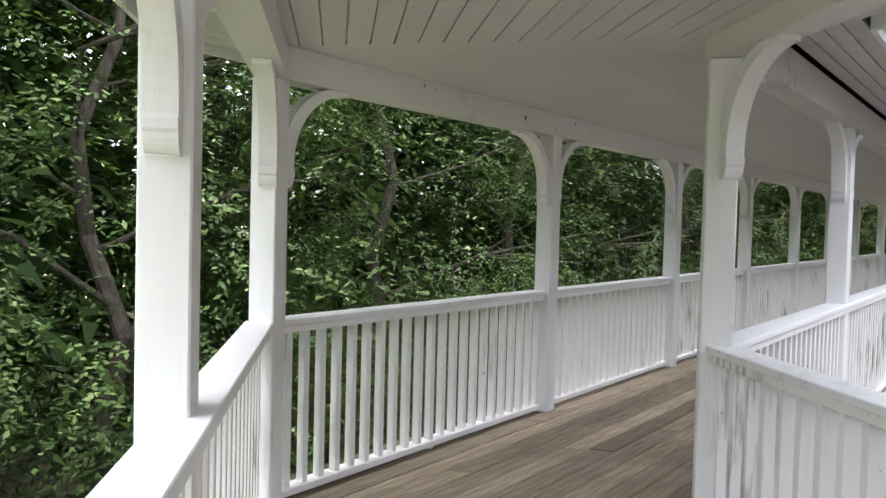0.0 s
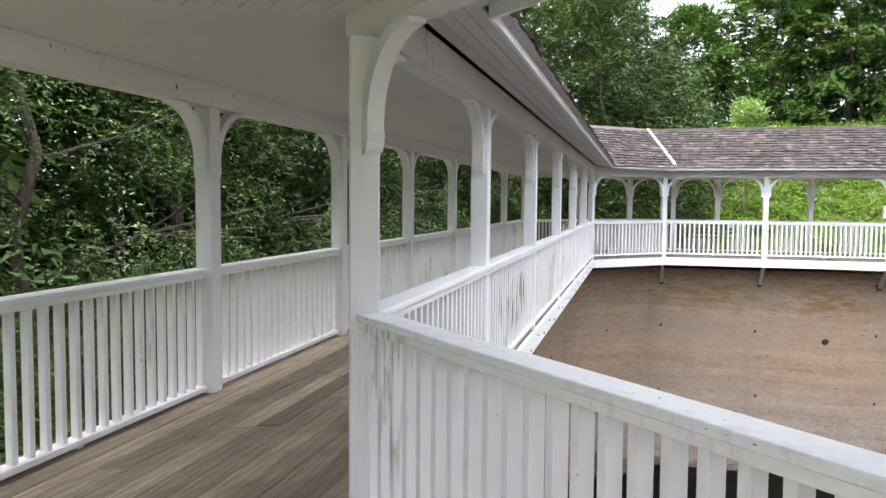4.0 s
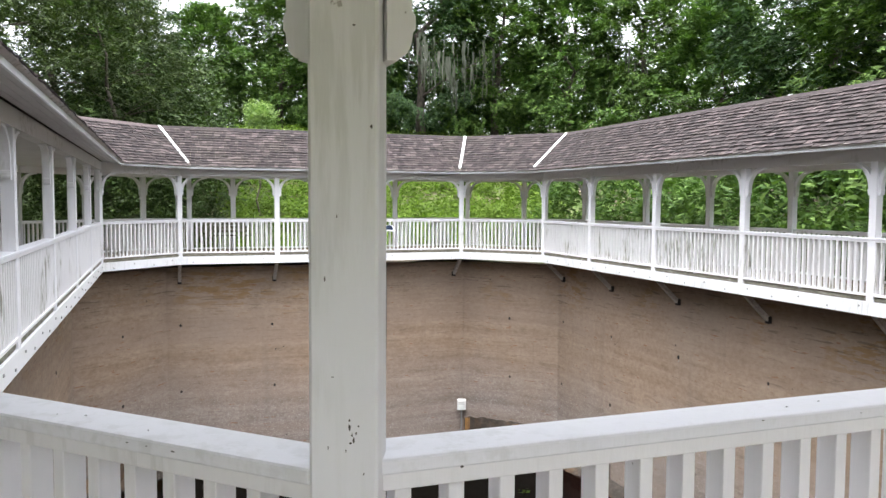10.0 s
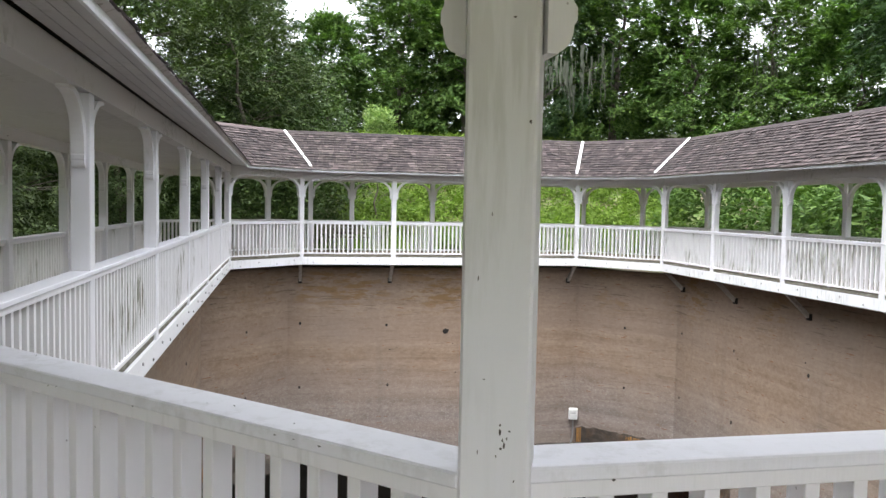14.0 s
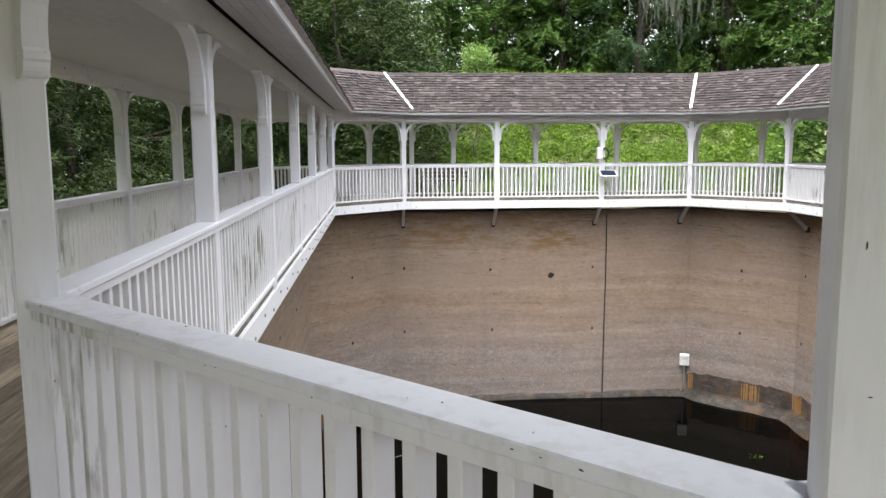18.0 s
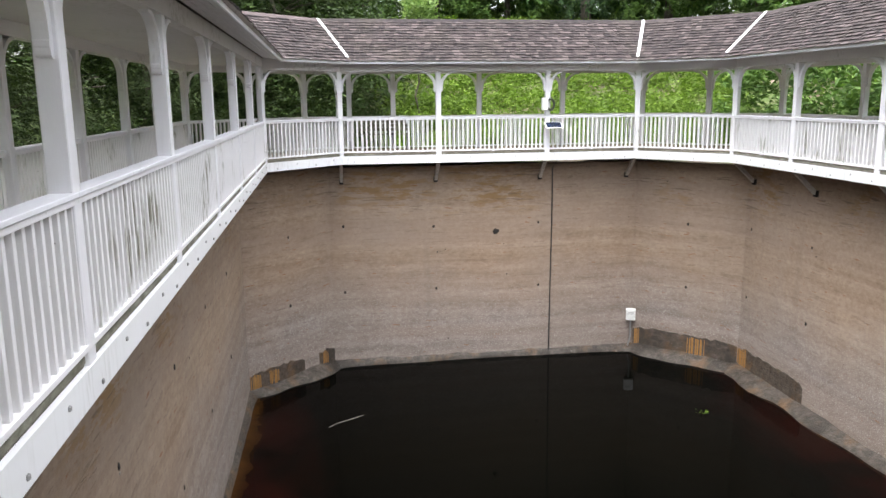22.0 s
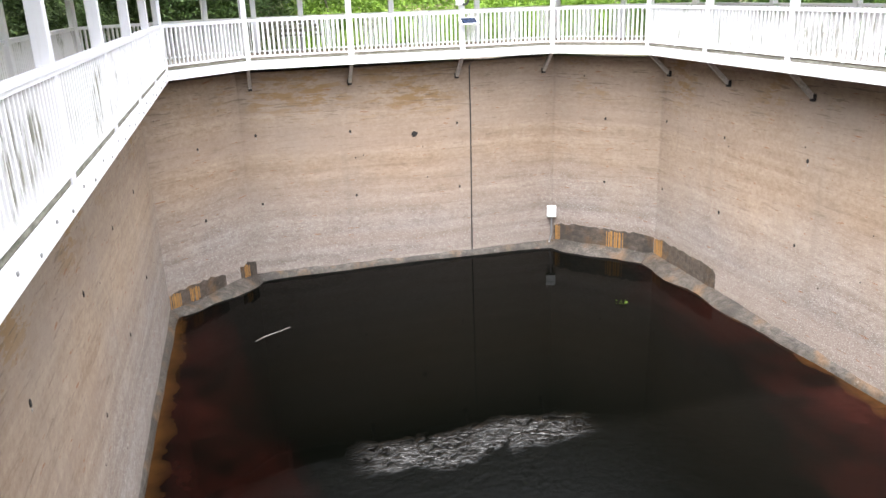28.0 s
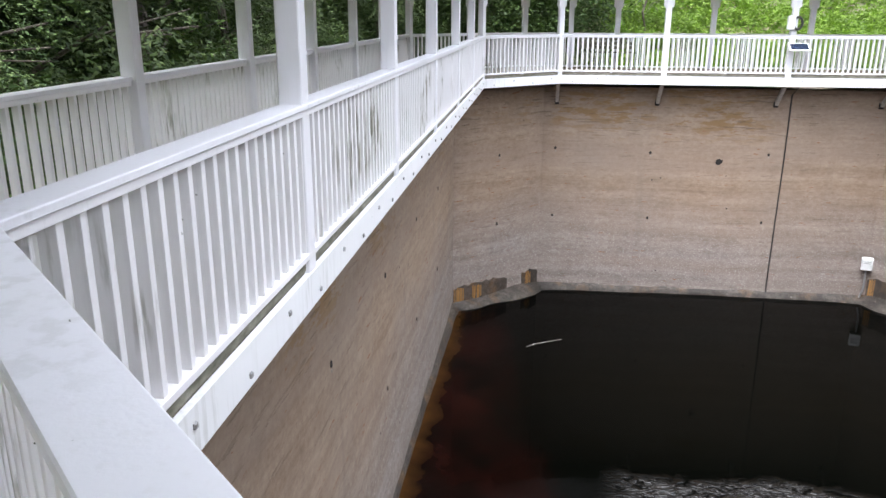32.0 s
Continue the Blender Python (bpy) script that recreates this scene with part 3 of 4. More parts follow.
# metal hip flashing on the mitres of the roof, and ridge caps
for k in range(8):
    vs, fs = [], []
    strip = []
    for f in (0.03, 0.99):
        d = -OVER + HALF * f
        p = ring(d)[k]
        strip.append(Vector((p.x, p.y, EAVE + (RIDGE - EAVE) * f + 0.055)))
    u = (strip[1] - strip[0]).normalized()
    w = Vector((-u.y, u.x, 0)).normalized() * 0.038
    gap = 0.68 if k == 2 else 1.0
    for a, b in (((0, 1),) if gap == 1 else ((0, 0.25), (0.3, 1))):
        p, q = strip[0].lerp(strip[1], a), strip[0].lerp(strip[1], b)
        o = len(vs)
        dz = Vector((0, 0, 0.012))
        vs += [p - w, p + dz, p + w, q - w, q + dz, q + w, p - w - 3 * dz, p + w - 3 * dz, q - w - 3 * dz, q + w - 3 * dz]
        fs += [(o, o + 1, o + 4, o + 3), (o + 1, o + 2, o + 5, o + 4), (o, o + 3, o + 8, o + 6), (o + 2, o + 7, o + 9, o + 5), (o, o + 6, o + 7, o + 2, o + 1), (o + 3, o + 4, o + 5, o + 9, o + 8), (o + 6, o + 8, o + 9, o + 7)]
    tagged(new("valley_flashing", mesh("valley_flashing", vs, fs, FLASHING)), "narrow white metal flashing strip where two roof sections meet", "flashing", "roof flashings", "structure")
for i in range(8):
    v, f = band(i, [(D / 2 - 0.1, RIDGE - 0.04), (D / 2, RIDGE + 0.045), (D / 2 + 0.1, RIDGE - 0.04), (D / 2, RIDGE + 0.02)])
    tagged(new("ridge_cap_" + SIDES[i], mesh("ridge_cap", v, f, SHINGLE)), "weathered wooden ridge cap on the walkway roof", "ridge cap", kind="structure")

# deck boards, lengthwise, of uneven lengths
rnd = random.Random(11)
for i in range(8):
    deck = empty("deck_" + SIDES[i], Matrix.Identity(4), "weathered grey-brown wooden plank walkway deck", "deck", "deck sections", "structure")
    d, bw = -0.03, 0.145
    while d < D + 0.09:
        e = min(d + bw, D + 0.09)
        a0, b0 = side(i, d)
        a1, b1 = side(i, e - 0.006)
        cuts = [0.0]
        ln = (b0 - a0).length
        s = rnd.uniform(0.8, 3.6)
        while s < ln - 0.8:
            cuts.append(s / ln)
            s += rnd.uniform(2.4, 4.2)
        cuts.append(1.0)
        for c0, c1 in zip(cuts, cuts[1:]):
            g = 0.0015 / ln
            top = [a0.lerp(b0, c0 + g), a0.lerp(b0, c1 - g), a1.lerp(b1, c1 - g), a1.lerp(b1, c0 + g)]
            o = top[0].copy()
            u = (b0 - a0).normalized()
            ang = math.atan2(u.y, u.x) - math.pi / 2
            rot = Matrix.Rotation(ang, 4, "Z")
            inv = rot.inverted()
            z = rnd.uniform(-0.004, 0.002)
            vs = [inv @ (p - o) + Vector((0, 0, z + h)) for h in (0, -0.038) for p in top]
            child("plank", mesh("plank", vs, [(3, 2, 1, 0), (4, 5, 6, 7), (0, 1, 5, 4), (1, 2, 6, 5), (2, 3, 7, 6), (3, 0, 4, 7)], DECK), deck, Matrix.Translation(o) @ rot)
        d += bw

# ---- posts with curved brackets ----
HW = 0.0675


def bracket_mesh(side_sign, drop=0.43):
    """A slim curved knee brace with a stepped foot, in the plane x-z, growing away from the post."""
    n = 14
    reach = 0.43
    zf = BEAM - drop
    prof = [(0.0, zf - 0.10), (0.022, zf - 0.10)]
    for k in range(6):
        w = math.pi / 2 * k / 5
        prof.append((0.022 + 0.03 * math.sin(w), zf - 0.045 - 0.05 * math.cos(w)))
    prof += [(0.058, zf - 0.036), (0.058, zf - 0.012), (0.05, zf)]
    low, back = [], []
    for k in range(1, n + 1):
        w = math.pi / 2 * k / n
        low.append((0.05 + (reach - 0.05) * (1 - math.cos(w)) ** 1.08, BEAM - 0.026 - (drop - 0.026) * (1 - math.sin(w))))
    for k in range(n, -1, -1):
        w = math.pi / 2 * k / n
        back.append((max(0.0, (reach - 0.12) * (1 - math.cos(w)) ** 0.88), BEAM - 0.002 - (drop - 0.14) * (1 - math.sin(w)) ** 0.85))
    prof += low + [(reach, BEAM - 0.002)] + back
    T = 0.042
    sgn = side_sign
    vs = [Vector((sgn * (HW + x), -T, z)) for x, z in prof] + [Vector((sgn * (HW + x), T, z)) for x, z in prof]
    m = len(prof)
    fs = [tuple(range(m)), tuple(range(2 * m - 1, m - 1, -1))] + [(k, m + k, m + (k + 1) % m, (k + 1) % m) for k in range(m)]
    me = mesh("bracket", vs, fs, PAINT_POST)
    bm = bmesh.new()
    bm.from_mesh(me)
    bmesh.ops.triangulate(bm, faces=[f for f in bm.faces if len(f.verts) > 4])
    bmesh.ops.recalc_face_normals(bm, faces=bm.faces[:])
    bm.to_mesh(me)
    bm.free()
    return me


SHAFT = box_mesh("shaft", (-HW, -HW, -0.07), (HW, HW, BEAM - 0.002), PAINT_POST, 0.006)
TALL = box_mesh("shaft", (-HW, -HW, -0.07), (HW, HW, BEAM + HIGH - 0.002), PAINT_POST, 0.006)
OSHAFT = box_mesh("shaft", (-HW, -HW, 0.002), (HW, HW, BEAM - 0.002), PAINT_POST, 0.006)
BR = bracket_mesh(1)
BR_SHORT = bracket_mesh(1, 0.285)


def post(p, ang, turns, outer=False, brace=BR, lifts=(0, 0), label="square white painted timber post with curved brackets"):
    """A post at p; turns: the angles of its one or two brackets, lifts: how far each is set up."""
    th = empty("outer_post" if outer else "post", Matrix.Translation(p) @ Matrix.Rotation(ang, 4, "Z"), label, "post", "outer walkway posts" if outer else "inner walkway posts")
    child("shaft", OSHAFT if outer else TALL if lifts[1] else SHAFT, th)
    for k, a in enumerate(turns):
        child("bracket", brace, th, Matrix.Translation((0, 0, lifts[k])) @ Matrix.Rotation(a - ang, 4, "Z"))
    return th


def side_angle(i):
    _, u, _, _ = along(i, 0)
    return math.atan2(u.y, u.x)


def chip_mesh(ax, x, y, z, w, h, seed):
    """A thin irregular flake of bare wood lying on a face; ax is the axis it faces along."""
    r = random.Random(seed)
    ring0 = []
    for k in range(7):
        t = 2 * math.pi * k / 7
        q = r.uniform(0.55, 1.25)
        ring0.append((w * q * math.cos(t), h * q * math.sin(t)))
    vs = []
    for o in (-0.001, 0.0012):
        for p, q in ring0:
            vs.append({"x": (x + o, y + p, z + q), "y": (x + p, y + o, z + q), "z": (x + p, y + q, z + o)}[ax])
    fs = [tuple(range(6, -1, -1)), tuple(range(7, 14))] + [(k, (k + 1) % 7, 7 + (k + 1) % 7, 7 + k) for k in range(7)]
    return mesh("paint_chip", vs, fs, CHIPPED)


CHIPS = ((-0.012, 1.022, 0.0018, 0.007), (-0.017, 1.006, 0.0014, 0.004), (-0.020, 0.996, 0.0018, 0.008), (-0.025, 1.010, 0.0012, 0.003), (-0.014, 0.990, 0.0025, 0.002), (-0.055, 1.60, 0.002, 0.004), (-0.022, 1.79, 0.003, 0.002), (0.02, 1.12, 0.003, 0.001), (0.03, 0.98, 0.001, 0.005), (-0.012, 1.035, 0.002, 0.003), (-0.03, 1.024, 0.0016, 0.002), (-0.005, 0.975, 0.001, 0.003), (0.035, 1.31, 0.0012, 0.006), (0.012, 1.43, 0.001, 0.004), (-0.04, 0.93, 0.0012, 0.003))
INNER_POS = []
for i in range(8):
    a, u, n, L = along(i, 0.0)
    for k, s in enumerate(STATIONS[i]):
        p = a + u * s
        ang = side_angle(i)
        turns = (ang, ang + math.pi)
        face = ang
        if k == 0:
            prev = side_angle(i - 1)
            turns = (ang, prev + math.pi)
            face = ang + math.pi / 8
            if i == 7:
                p = Vector((0.650, 1.4615, 0))
        INNER_POS.append((i, k, p))
        th = post(Vector((p.x, p.y, 0)), face, turns, False, BR_SHORT if i == 7 and k == 0 else BR, (HIGH, HIGH) if i == 0 else (0, HIGH) if i == 1 else (0, 0))
        if i == 7 and k == 0:
            for x, z, w, h in CHIPS:
                child("paint_chip", chip_mesh("y", x, HW, z, w * 1.2, h, int(z * 997 + x * 3000)), th)


def outer_stations(i):
    """Distances of the outer posts along side i, from its first corner."""
    _, _, _, L = along(i, D)
    if INNER[i] == 1:
        return [0, L / 2 - (0.055 if i == 7 else 0)]
    if INNER[i] == 6:
        st = [0, 2.75, 5.35, 7.9, 10.5, 13.1, 15.7]
        return st if i == 0 else [0] + [L - 2.6 * k for k in range(6, 0, -1)]
    return [0, L / 4, L / 2, 3 * L / 4]


for i in range(8):
    a, u, n, L = along(i, D)
    ang = side_angle(i)
    for k, s in enumerate(outer_stations(i)):
        p = a + u * s
        if i == 7 and k == 1:
            p = Vector((-1.83, 0.95, 0))
        turns, face = (ang, ang + math.pi), ang
        if k == 0:
            prev = side_angle(i - 1)
            turns, face = (ang, prev + math.pi), ang + math.pi / 8
        post(Vector((p.x, p.y, 0)), face, turns, True)
    if i == 2:
        p = a + u * 1.27
        post(Vector((p.x, p.y, 0)), ang, (ang,), True)

# ---- railings: one thing a bay ----
BARS = {(deep, mat): box_mesh("baluster", (-0.0185, -deep, 0.045), (0.0185, deep, CAP - 0.0705), mat, 0.002) for deep in (0.033, 0.024) for mat in (PAINT_RAIL, PAINT_CLEAN)}
BMETA = {}


def railing(p, q, shift, outer, clean=False):
    """A bay of railing from p to q, its middle line shifted along its left normal."""
    u = (q - p).normalized()
    n = Vector((-u.y, u.x, 0))
    L = (q - p).length
    m = Matrix.Translation(p + n * shift) @ Matrix.Rotation(math.atan2(u.y, u.x), 4, "Z")
    th = empty("outer_railing" if outer else "railing", m, "white painted wooden railing with square balusters, mildew-streaked", "railing", "outer railings" if outer else "inner railings")
    key = (round(L, 3), outer)
    if key not in BMETA:
        w0, w1 = (-0.06, 0.085) if not outer else (-0.07, 0.07)
        BMETA[key] = (
            box_mesh("cap_rail", (0, w0, CAP - 0.033), (L, w1, CAP), PAINT_CAP, 0.004),
            box_mesh("top_rail", (0.0, w0 + 0.012, CAP - 0.07), (L, w1 - 0.012, CAP - 0.0335), PAINT_CLEAN, 0.002),
            box_mesh("bottom_rail", (0.0, -0.048, 0.022), (L, 0.048, 0.06), PAINT_CLEAN, 0.003),
            box_mesh("foot_block", (-0.025, -0.025, 0.0), (0.025, 0.025, 0.0218), PAINT_CLEAN))
    for nm, me in zip(("cap_rail", "top_rail", "bottom_rail"), BMETA[key]):
        child(nm, me, th)
    child("foot_block", BMETA[key][3], th, Matrix.Translation((L / 2, 0, 0)))
    cnt = max(3, round(L / 0.122))
    for k in range(cnt):
        child("baluster", BARS[0.024 if outer else 0.033, PAINT_CLEAN if clean else PAINT_RAIL], th, Matrix.Translation(((k + 0.5) * L / cnt, 0, 0)))
    return th


NEAR_RAILS = []
for i in range(8):
    a, u, n, L = along(i, -0.02)
    _, _, _, L0 = along(i, 0.0)
    ends = [s / L0 * L for s in STATIONS[i]] + [L]
    for k in range(INNER[i]):
        e0 = -0.045 if (i == 7 and k == 0) else 0.0
        th = railing(a + u * (ends[k] + e0), a + u * ends[k + 1], 0.0, False, i in (6, 7))
        if i == 7 or (i == 6 and k == INNER[6] - 1):
            NEAR_RAILS.append(th)
    a, u, n, L = along(i, D + 0.035)
    _, _, _, L0 = along(i, D)
    st = [s / L0 * L for s in outer_stations(i)] + [L]
    for s0, s1 in zip(st, st[1:]):
        railing(a + u * s0, a + u * s1, 0.0, True, i in (6, 7) or (i == 0 and s1 < 6))

# small chips in the paint of the near caps and of the outer beam
rnd = random.Random(23)
for th in NEAR_RAILS:
    L = max(c.dimensions.x for c in th.children)
    for _ in range(9):
        x, w, h = rnd.uniform(0.1, L - 0.1), rnd.uniform(0.001, 0.005), rnd.uniform(0.001, 0.003)
        z = rnd.choice((CAP - 0.03, CAP - 0.012, CAP - 0.004)) - h
        child("paint_chip", chip_mesh("y", x, 0.085, z, w, h, int(x * 1000)), th)
    for _ in range(4):
        x, w, h = rnd.uniform(0.1, L - 0.1), rnd.uniform(0.001, 0.005), rnd.uniform(0.001, 0.002)
        y = rnd.uniform(-0.05, 0.07)
        child("paint_chip", chip_mesh("z", x, y, CAP, w, h, int(x * 1000)), th)
beam = bpy.data.objects["outer_beam_west"]
for y, z, w, h in ((3.4, 2.25, 0.006, 0.014), (4.55, 2.20, 0.012, 0.022), (5.0, 2.16, 0.004, 0.008), (5.3, 2.24, 0.008, 0.012), (6.3, 2.19, 0.008, 0.009), (6.43, 2.19, 0.010, 0.009), (6.8, 2.18, 0.006, 0.008), (8.4, 2.2, 0.01, 0.01), (10.1, 2.17, 0.012, 0.01)):
    x = XL - D + 0.075
    child("paint_chip", chip_mesh("x", x, y, z, w, h, int(y * 100)), beam)

# ---- knee braces under the deck, from the rim to the pit wall ----
# Near-black block set on the lower end of each brace.
BRACE_END = box_mesh("steel_shoe", (-0.052, -0.02, -0.085), (0.052, 0.06, 0.06), DARK, 0.006)
for i, k, p in INNER_POS:
    _, _, n, _ = along(2 if i == 3 else 4 if i == 5 else 6 if i == 7 else 0 if i == 1 else i, 0.0)
    e0 = Vector((p.x, p.y, -0.19)) - n * 0.03
    e1 = Vector((p.x, p.y, -0.79)) + n * (SETBACK - 0.06)
    ax = (e1 - e0).normalized()
    s = Vector((-n.y, n.x, 0)) * 0.042
    t = ax.cross(s).normalized() * 0.045
    vs = [e + c * s + f * t for e in (e0, e1) for c, f in ((-1, -1), (1, -1), (1, 1), (-1, 1))]
    me = mesh("knee_brace", vs, [(0, 1, 2, 3), (4, 7, 6, 5), (0, 4, 5, 1), (1, 5, 6, 2), (2, 6, 7, 3), (3, 7, 4, 0)], BRACEWOOD)
    brace = tagged(new("knee_brace", me), "rough grey-brown timber brace under the deck rim", "brace", "braces under the deck", "structure")
    child("steel_shoe", BRACE_END, brace, Matrix.Translation(e1) @ Matrix.Rotation(math.atan2(n.y, n.x) - math.pi / 2, 4, "Z"), "dark block at the lower brace end on the pit wall")

# ---- small things in and round the pit ----


def on_wall(i, s, z, proud=0.0):
    """A frame on pit wall i: x along it, y into the wall; s metres from its first corner."""
    a, u, n, L = along(i, SETBACK - proud)
    p = a + u * s
    return Matrix.Translation((p.x, p.y, z)) @ Matrix.Rotation(math.atan2(u.y, u.x), 4, "Z")


def blob(name, rx, ry, rz, mat, seed, sub=1):
    bm = bmesh.new()
    bmesh.ops.create_icosphere(bm, subdivisions=sub, radius=1.0)
    r = random.Random(seed)
    for v in bm.verts:
        k = 1 + r.uniform(-0.25, 0.25)
        v.co = Vector((v.co.x * rx * k, v.co.y * ry * k, v.co.z * rz * k))
    me = bpy.data.meshes.new(name)
    bm.to_mesh(me)
    bm.free()
    me.materials.append(mat)
    return me


# Tie and pipe holes are flattened near-black lumps on the wall.
HOLE = blob("tie_hole", 0.035, 0.014, 0.05, DARK, 1)
CRUST = blob("lime_crust", 0.022, 0.01, 0.02, STICK, 2)
BIGHOLE = blob("pipe_hole", 0.085, 0.02, 0.085, DARK, 3, 2)
rnd = random.Random(17)
for i in (0, 1, 2, 3, 4, 7, 6, 5):
    wall = bpy.data.objects["wall_" + SIDES[i]]
    _, _, _, L = along(i, SETBACK)
    for z in (-2.1, -3.95):
        for st in STATIONS[i] if len(STATIONS[i]) > 1 else (L * 0.5,):
            q = st + {0: 0.42, 2: 0.32, 4: 0.3}.get(i, 0.0) + rnd.uniform(-0.06, 0.06)
            q = min(max(q, 0.08), L - 0.08)
            at = on_wall(i, q, z + rnd.uniform(-0.05, 0.05)) @ Matrix.Scale(rnd.uniform(0.85, 1.15), 4)
            child("tie_hole", HOLE, wall, at)
            if rnd.random() < 0.6:
                child("lime_crust", CRUST, wall, at @ Matrix.Translation((0.01, 0, -0.07)), "pale lime crust below a tie hole")
    for k in range(2 * INNER[i]):
        child("tie_hole", HOLE, wall, on_wall(i, rnd.uniform(0.2, L - 0.2), rnd.uniform(-5.6, -0.9)) @ Matrix.Scale(rnd.uniform(0.3, 0.55), 4))
child("pipe_hole", BIGHOLE, bpy.data.objects["wall_north"], on_wall(2, 4.70, -2.34))

# bolt heads on the rim boards
BOLT = box_mesh("bolt_head", (-0.015, -0.013, -0.015), (0.015, 0.004, 0.015), STEEL, 0.005)
for i in range(8):
    f = bpy.data.objects["fascia_" + SIDES[i]]
    a, u, n, L = along(i, -0.075)
    cnt = max(3, round(L / 0.62))
    for k in range(cnt):
        p = a + u * ((k + 0.5) * L / cnt)
        child("bolt_head", BOLT, f, Matrix.Translation((p.x, p.y, -0.19 + (0.045 if k % 2 else -0.03))) @ Matrix.Rotation(math.atan2(u.y, u.x) + math.pi, 4, "Z") @ Matrix.Rotation(math.pi, 4, "Z"))

# footing ledge round the foot of the walls, uneven where it meets the water
vs, fs = [], []
WIDE = (0.07, 0.42, 0.10, 0.55, 0.34, 0.3, 0.2, 0.3)
row = []
for i in range(8):
    for k in range(40):
        row.append((i, k / 40))
rn = len(row)
for j, (i, t) in enumerate(row):
    a, b = side(i, SETBACK)
    p = a.lerp(b, t)
    nb = WIDE[i - 1] if t < 0.5 else WIDE[(i + 1) % 8]
    f = abs(t - 0.5) * 2
    w = WIDE[i] + (0.5 * (nb + WIDE[i]) - WIDE[i]) * f ** 3
    if i == 4:
        w = 0.55 - 0.42 * min(1, t * 2.2)
    w *= 1 + 0.5 * noise.noise(Vector((p.x * 0.9, p.y * 0.9, 3)))
    q0, q1 = side(i, SETBACK - w)
    q = q0.lerp(q1, t)
    h = 0.16 + 0.07 * noise.noise(Vector((p.x * 1.4, p.y * 1.4, 9))) + 0.12 * w
    m0 = p.lerp(q, 0.55)
    vs += [Vector((p.x, p.y, WATER_Z + h)) + (p - q).normalized() * 0.02, Vector((m0.x, m0.y, WATER_Z + h * 0.62)), Vector((q.x, q.y, WATER_Z - 0.03)), Vector((q.x, q.y, WATER_Z - 0.3))]
for j in range(rn):
    k = (j + 1) % rn
    for e in range(3):
        fs.append((4 * j + e, 4 * k + e, 4 * k + e + 1, 4 * j + e + 1))
me = mesh("footing_ledge", vs, fs, SCUM)
for p in me.polygons:
    p.use_smooth = True
tagged(new("footing_ledge", me), "uneven pale concrete footing ledge along the waterline", "ledge", kind="structure")


def scar(i, s0, s1, top, low, seed, rust):
    """A dark eroded strip at the foot of wall i with orange iron streaks."""
    r = random.Random(seed)
    n = max(4, int((s1 - s0) / 0.12))
    vs, fs = [], []
    for k in range(n + 1):
        s = s0 + (s1 - s0) * k / n
        a, u, nn, L = along(i, SETBACK - 0.012)
        p = a + u * s
        end = 1 - min(1, min(k, n - k) / 2)
        vs += [(p.x, p.y, top + r.uniform(-0.05, 0.03) - 0.07 * end), (p.x, p.y, low + r.uniform(-0.03, 0.05))]
        p = p + nn * 0.03
        vs += [(p.x, p.y, vs[-2][2]), (p.x, p.y, vs[-1][2])]
    for k in range(n):
        o, q = 4 * k, 4 * k + 4
        fs += [(o, o + 1, q + 1, q), (o, q, q + 2, o + 2)]
    fs += [(0, 2, 3, 1), (4 * n, 4 * n + 1, 4 * n + 3, 4 * n + 2)]
    wall = bpy.data.objects["wall_" + SIDES[i]]
    child("eroded_strip", mesh("eroded_strip", vs, fs, WETSTONE), wall, label="dark wet eroded strip at the waterline")
    for s, w in rust:
        vs, fs = [], []
        for k in range(8):
            e = s + w * (k + r.uniform(-0.4, 0.4)) / 8
            a, u, nn, L = along(i, SETBACK - 0.018)
            p, q = a + u * e, a + u * (e + w * r.uniform(0.03, 0.13))
            t0 = top - r.uniform(0.01, 0.1)
            b0 = low + r.uniform(-0.02, 0.12)
            o = len(vs)
            bk = nn * 0.005
            pts = [(p, t0), (q, t0 - 0.01), (q, b0), (p, b0 + 0.02)]
            vs += [Vector((v.x, v.y, z)) for v, z in pts] + [Vector((v.x, v.y, z)) + bk for v, z in pts]
            fs += [(o, o + 1, o + 2, o + 3), (o + 7, o + 6, o + 5, o + 4), (o, o + 4, o + 5, o + 1), (o + 1, o + 5, o + 6, o + 2), (o + 2, o + 6, o + 7, o + 3), (o + 3, o + 7, o + 4, o)]
        child("rust_streak", mesh("rust_streak", vs, fs, RUST), wall, label="orange iron streaks")


_L1 = along(1, SETBACK)[3]
_L3 = along(3, SETBACK)[3]
scar(1, 0.02, _L1 * 0.62, -5.50, -6.0, 1, ((0.03, 0.35), (0.65, 0.3)))
scar(1, _L1 * 0.8, _L1 - 0.02, -5.5, -6.0, 2, ((_L1 * 0.84, 0.2),))
scar(3, 0.05, _L3 - 0.02, -5.36, -6.0, 3, ((0.1, 0.15), (_L3 * 0.55, 0.55)))
scar(4, 0.02, 3.0, -5.38, -6.0, 4, ((0.03, 0.4),))

# gauge enclosure on the north-east corner of the pit, its conduit down to the water
_p = ring(SETBACK - 0.1)[3]
gauge = empty("gauge_box", Matrix.Translation((_p.x - 0.02, _p.y, -5.0)) @ Matrix.Rotation(-0.35, 4, "Z"), "small white plastic gauge box on the pit wall", "gauge box")
child("enclosure", box_mesh("enclosure", (-0.14, -0.07, -0.17), (0.14, 0.10, 0.17), BOXWHITE, 0.015), gauge)
child("lid", box_mesh("lid", (-0.12, -0.085, -0.02), (0.12, -0.071, 0.15), BOXWHITE, 0.005), gauge)
child("vent_slot", box_mesh("vent_slot", (-0.09, -0.09, 0.03), (0.09, -0.086, 0.045), STEEL), gauge)
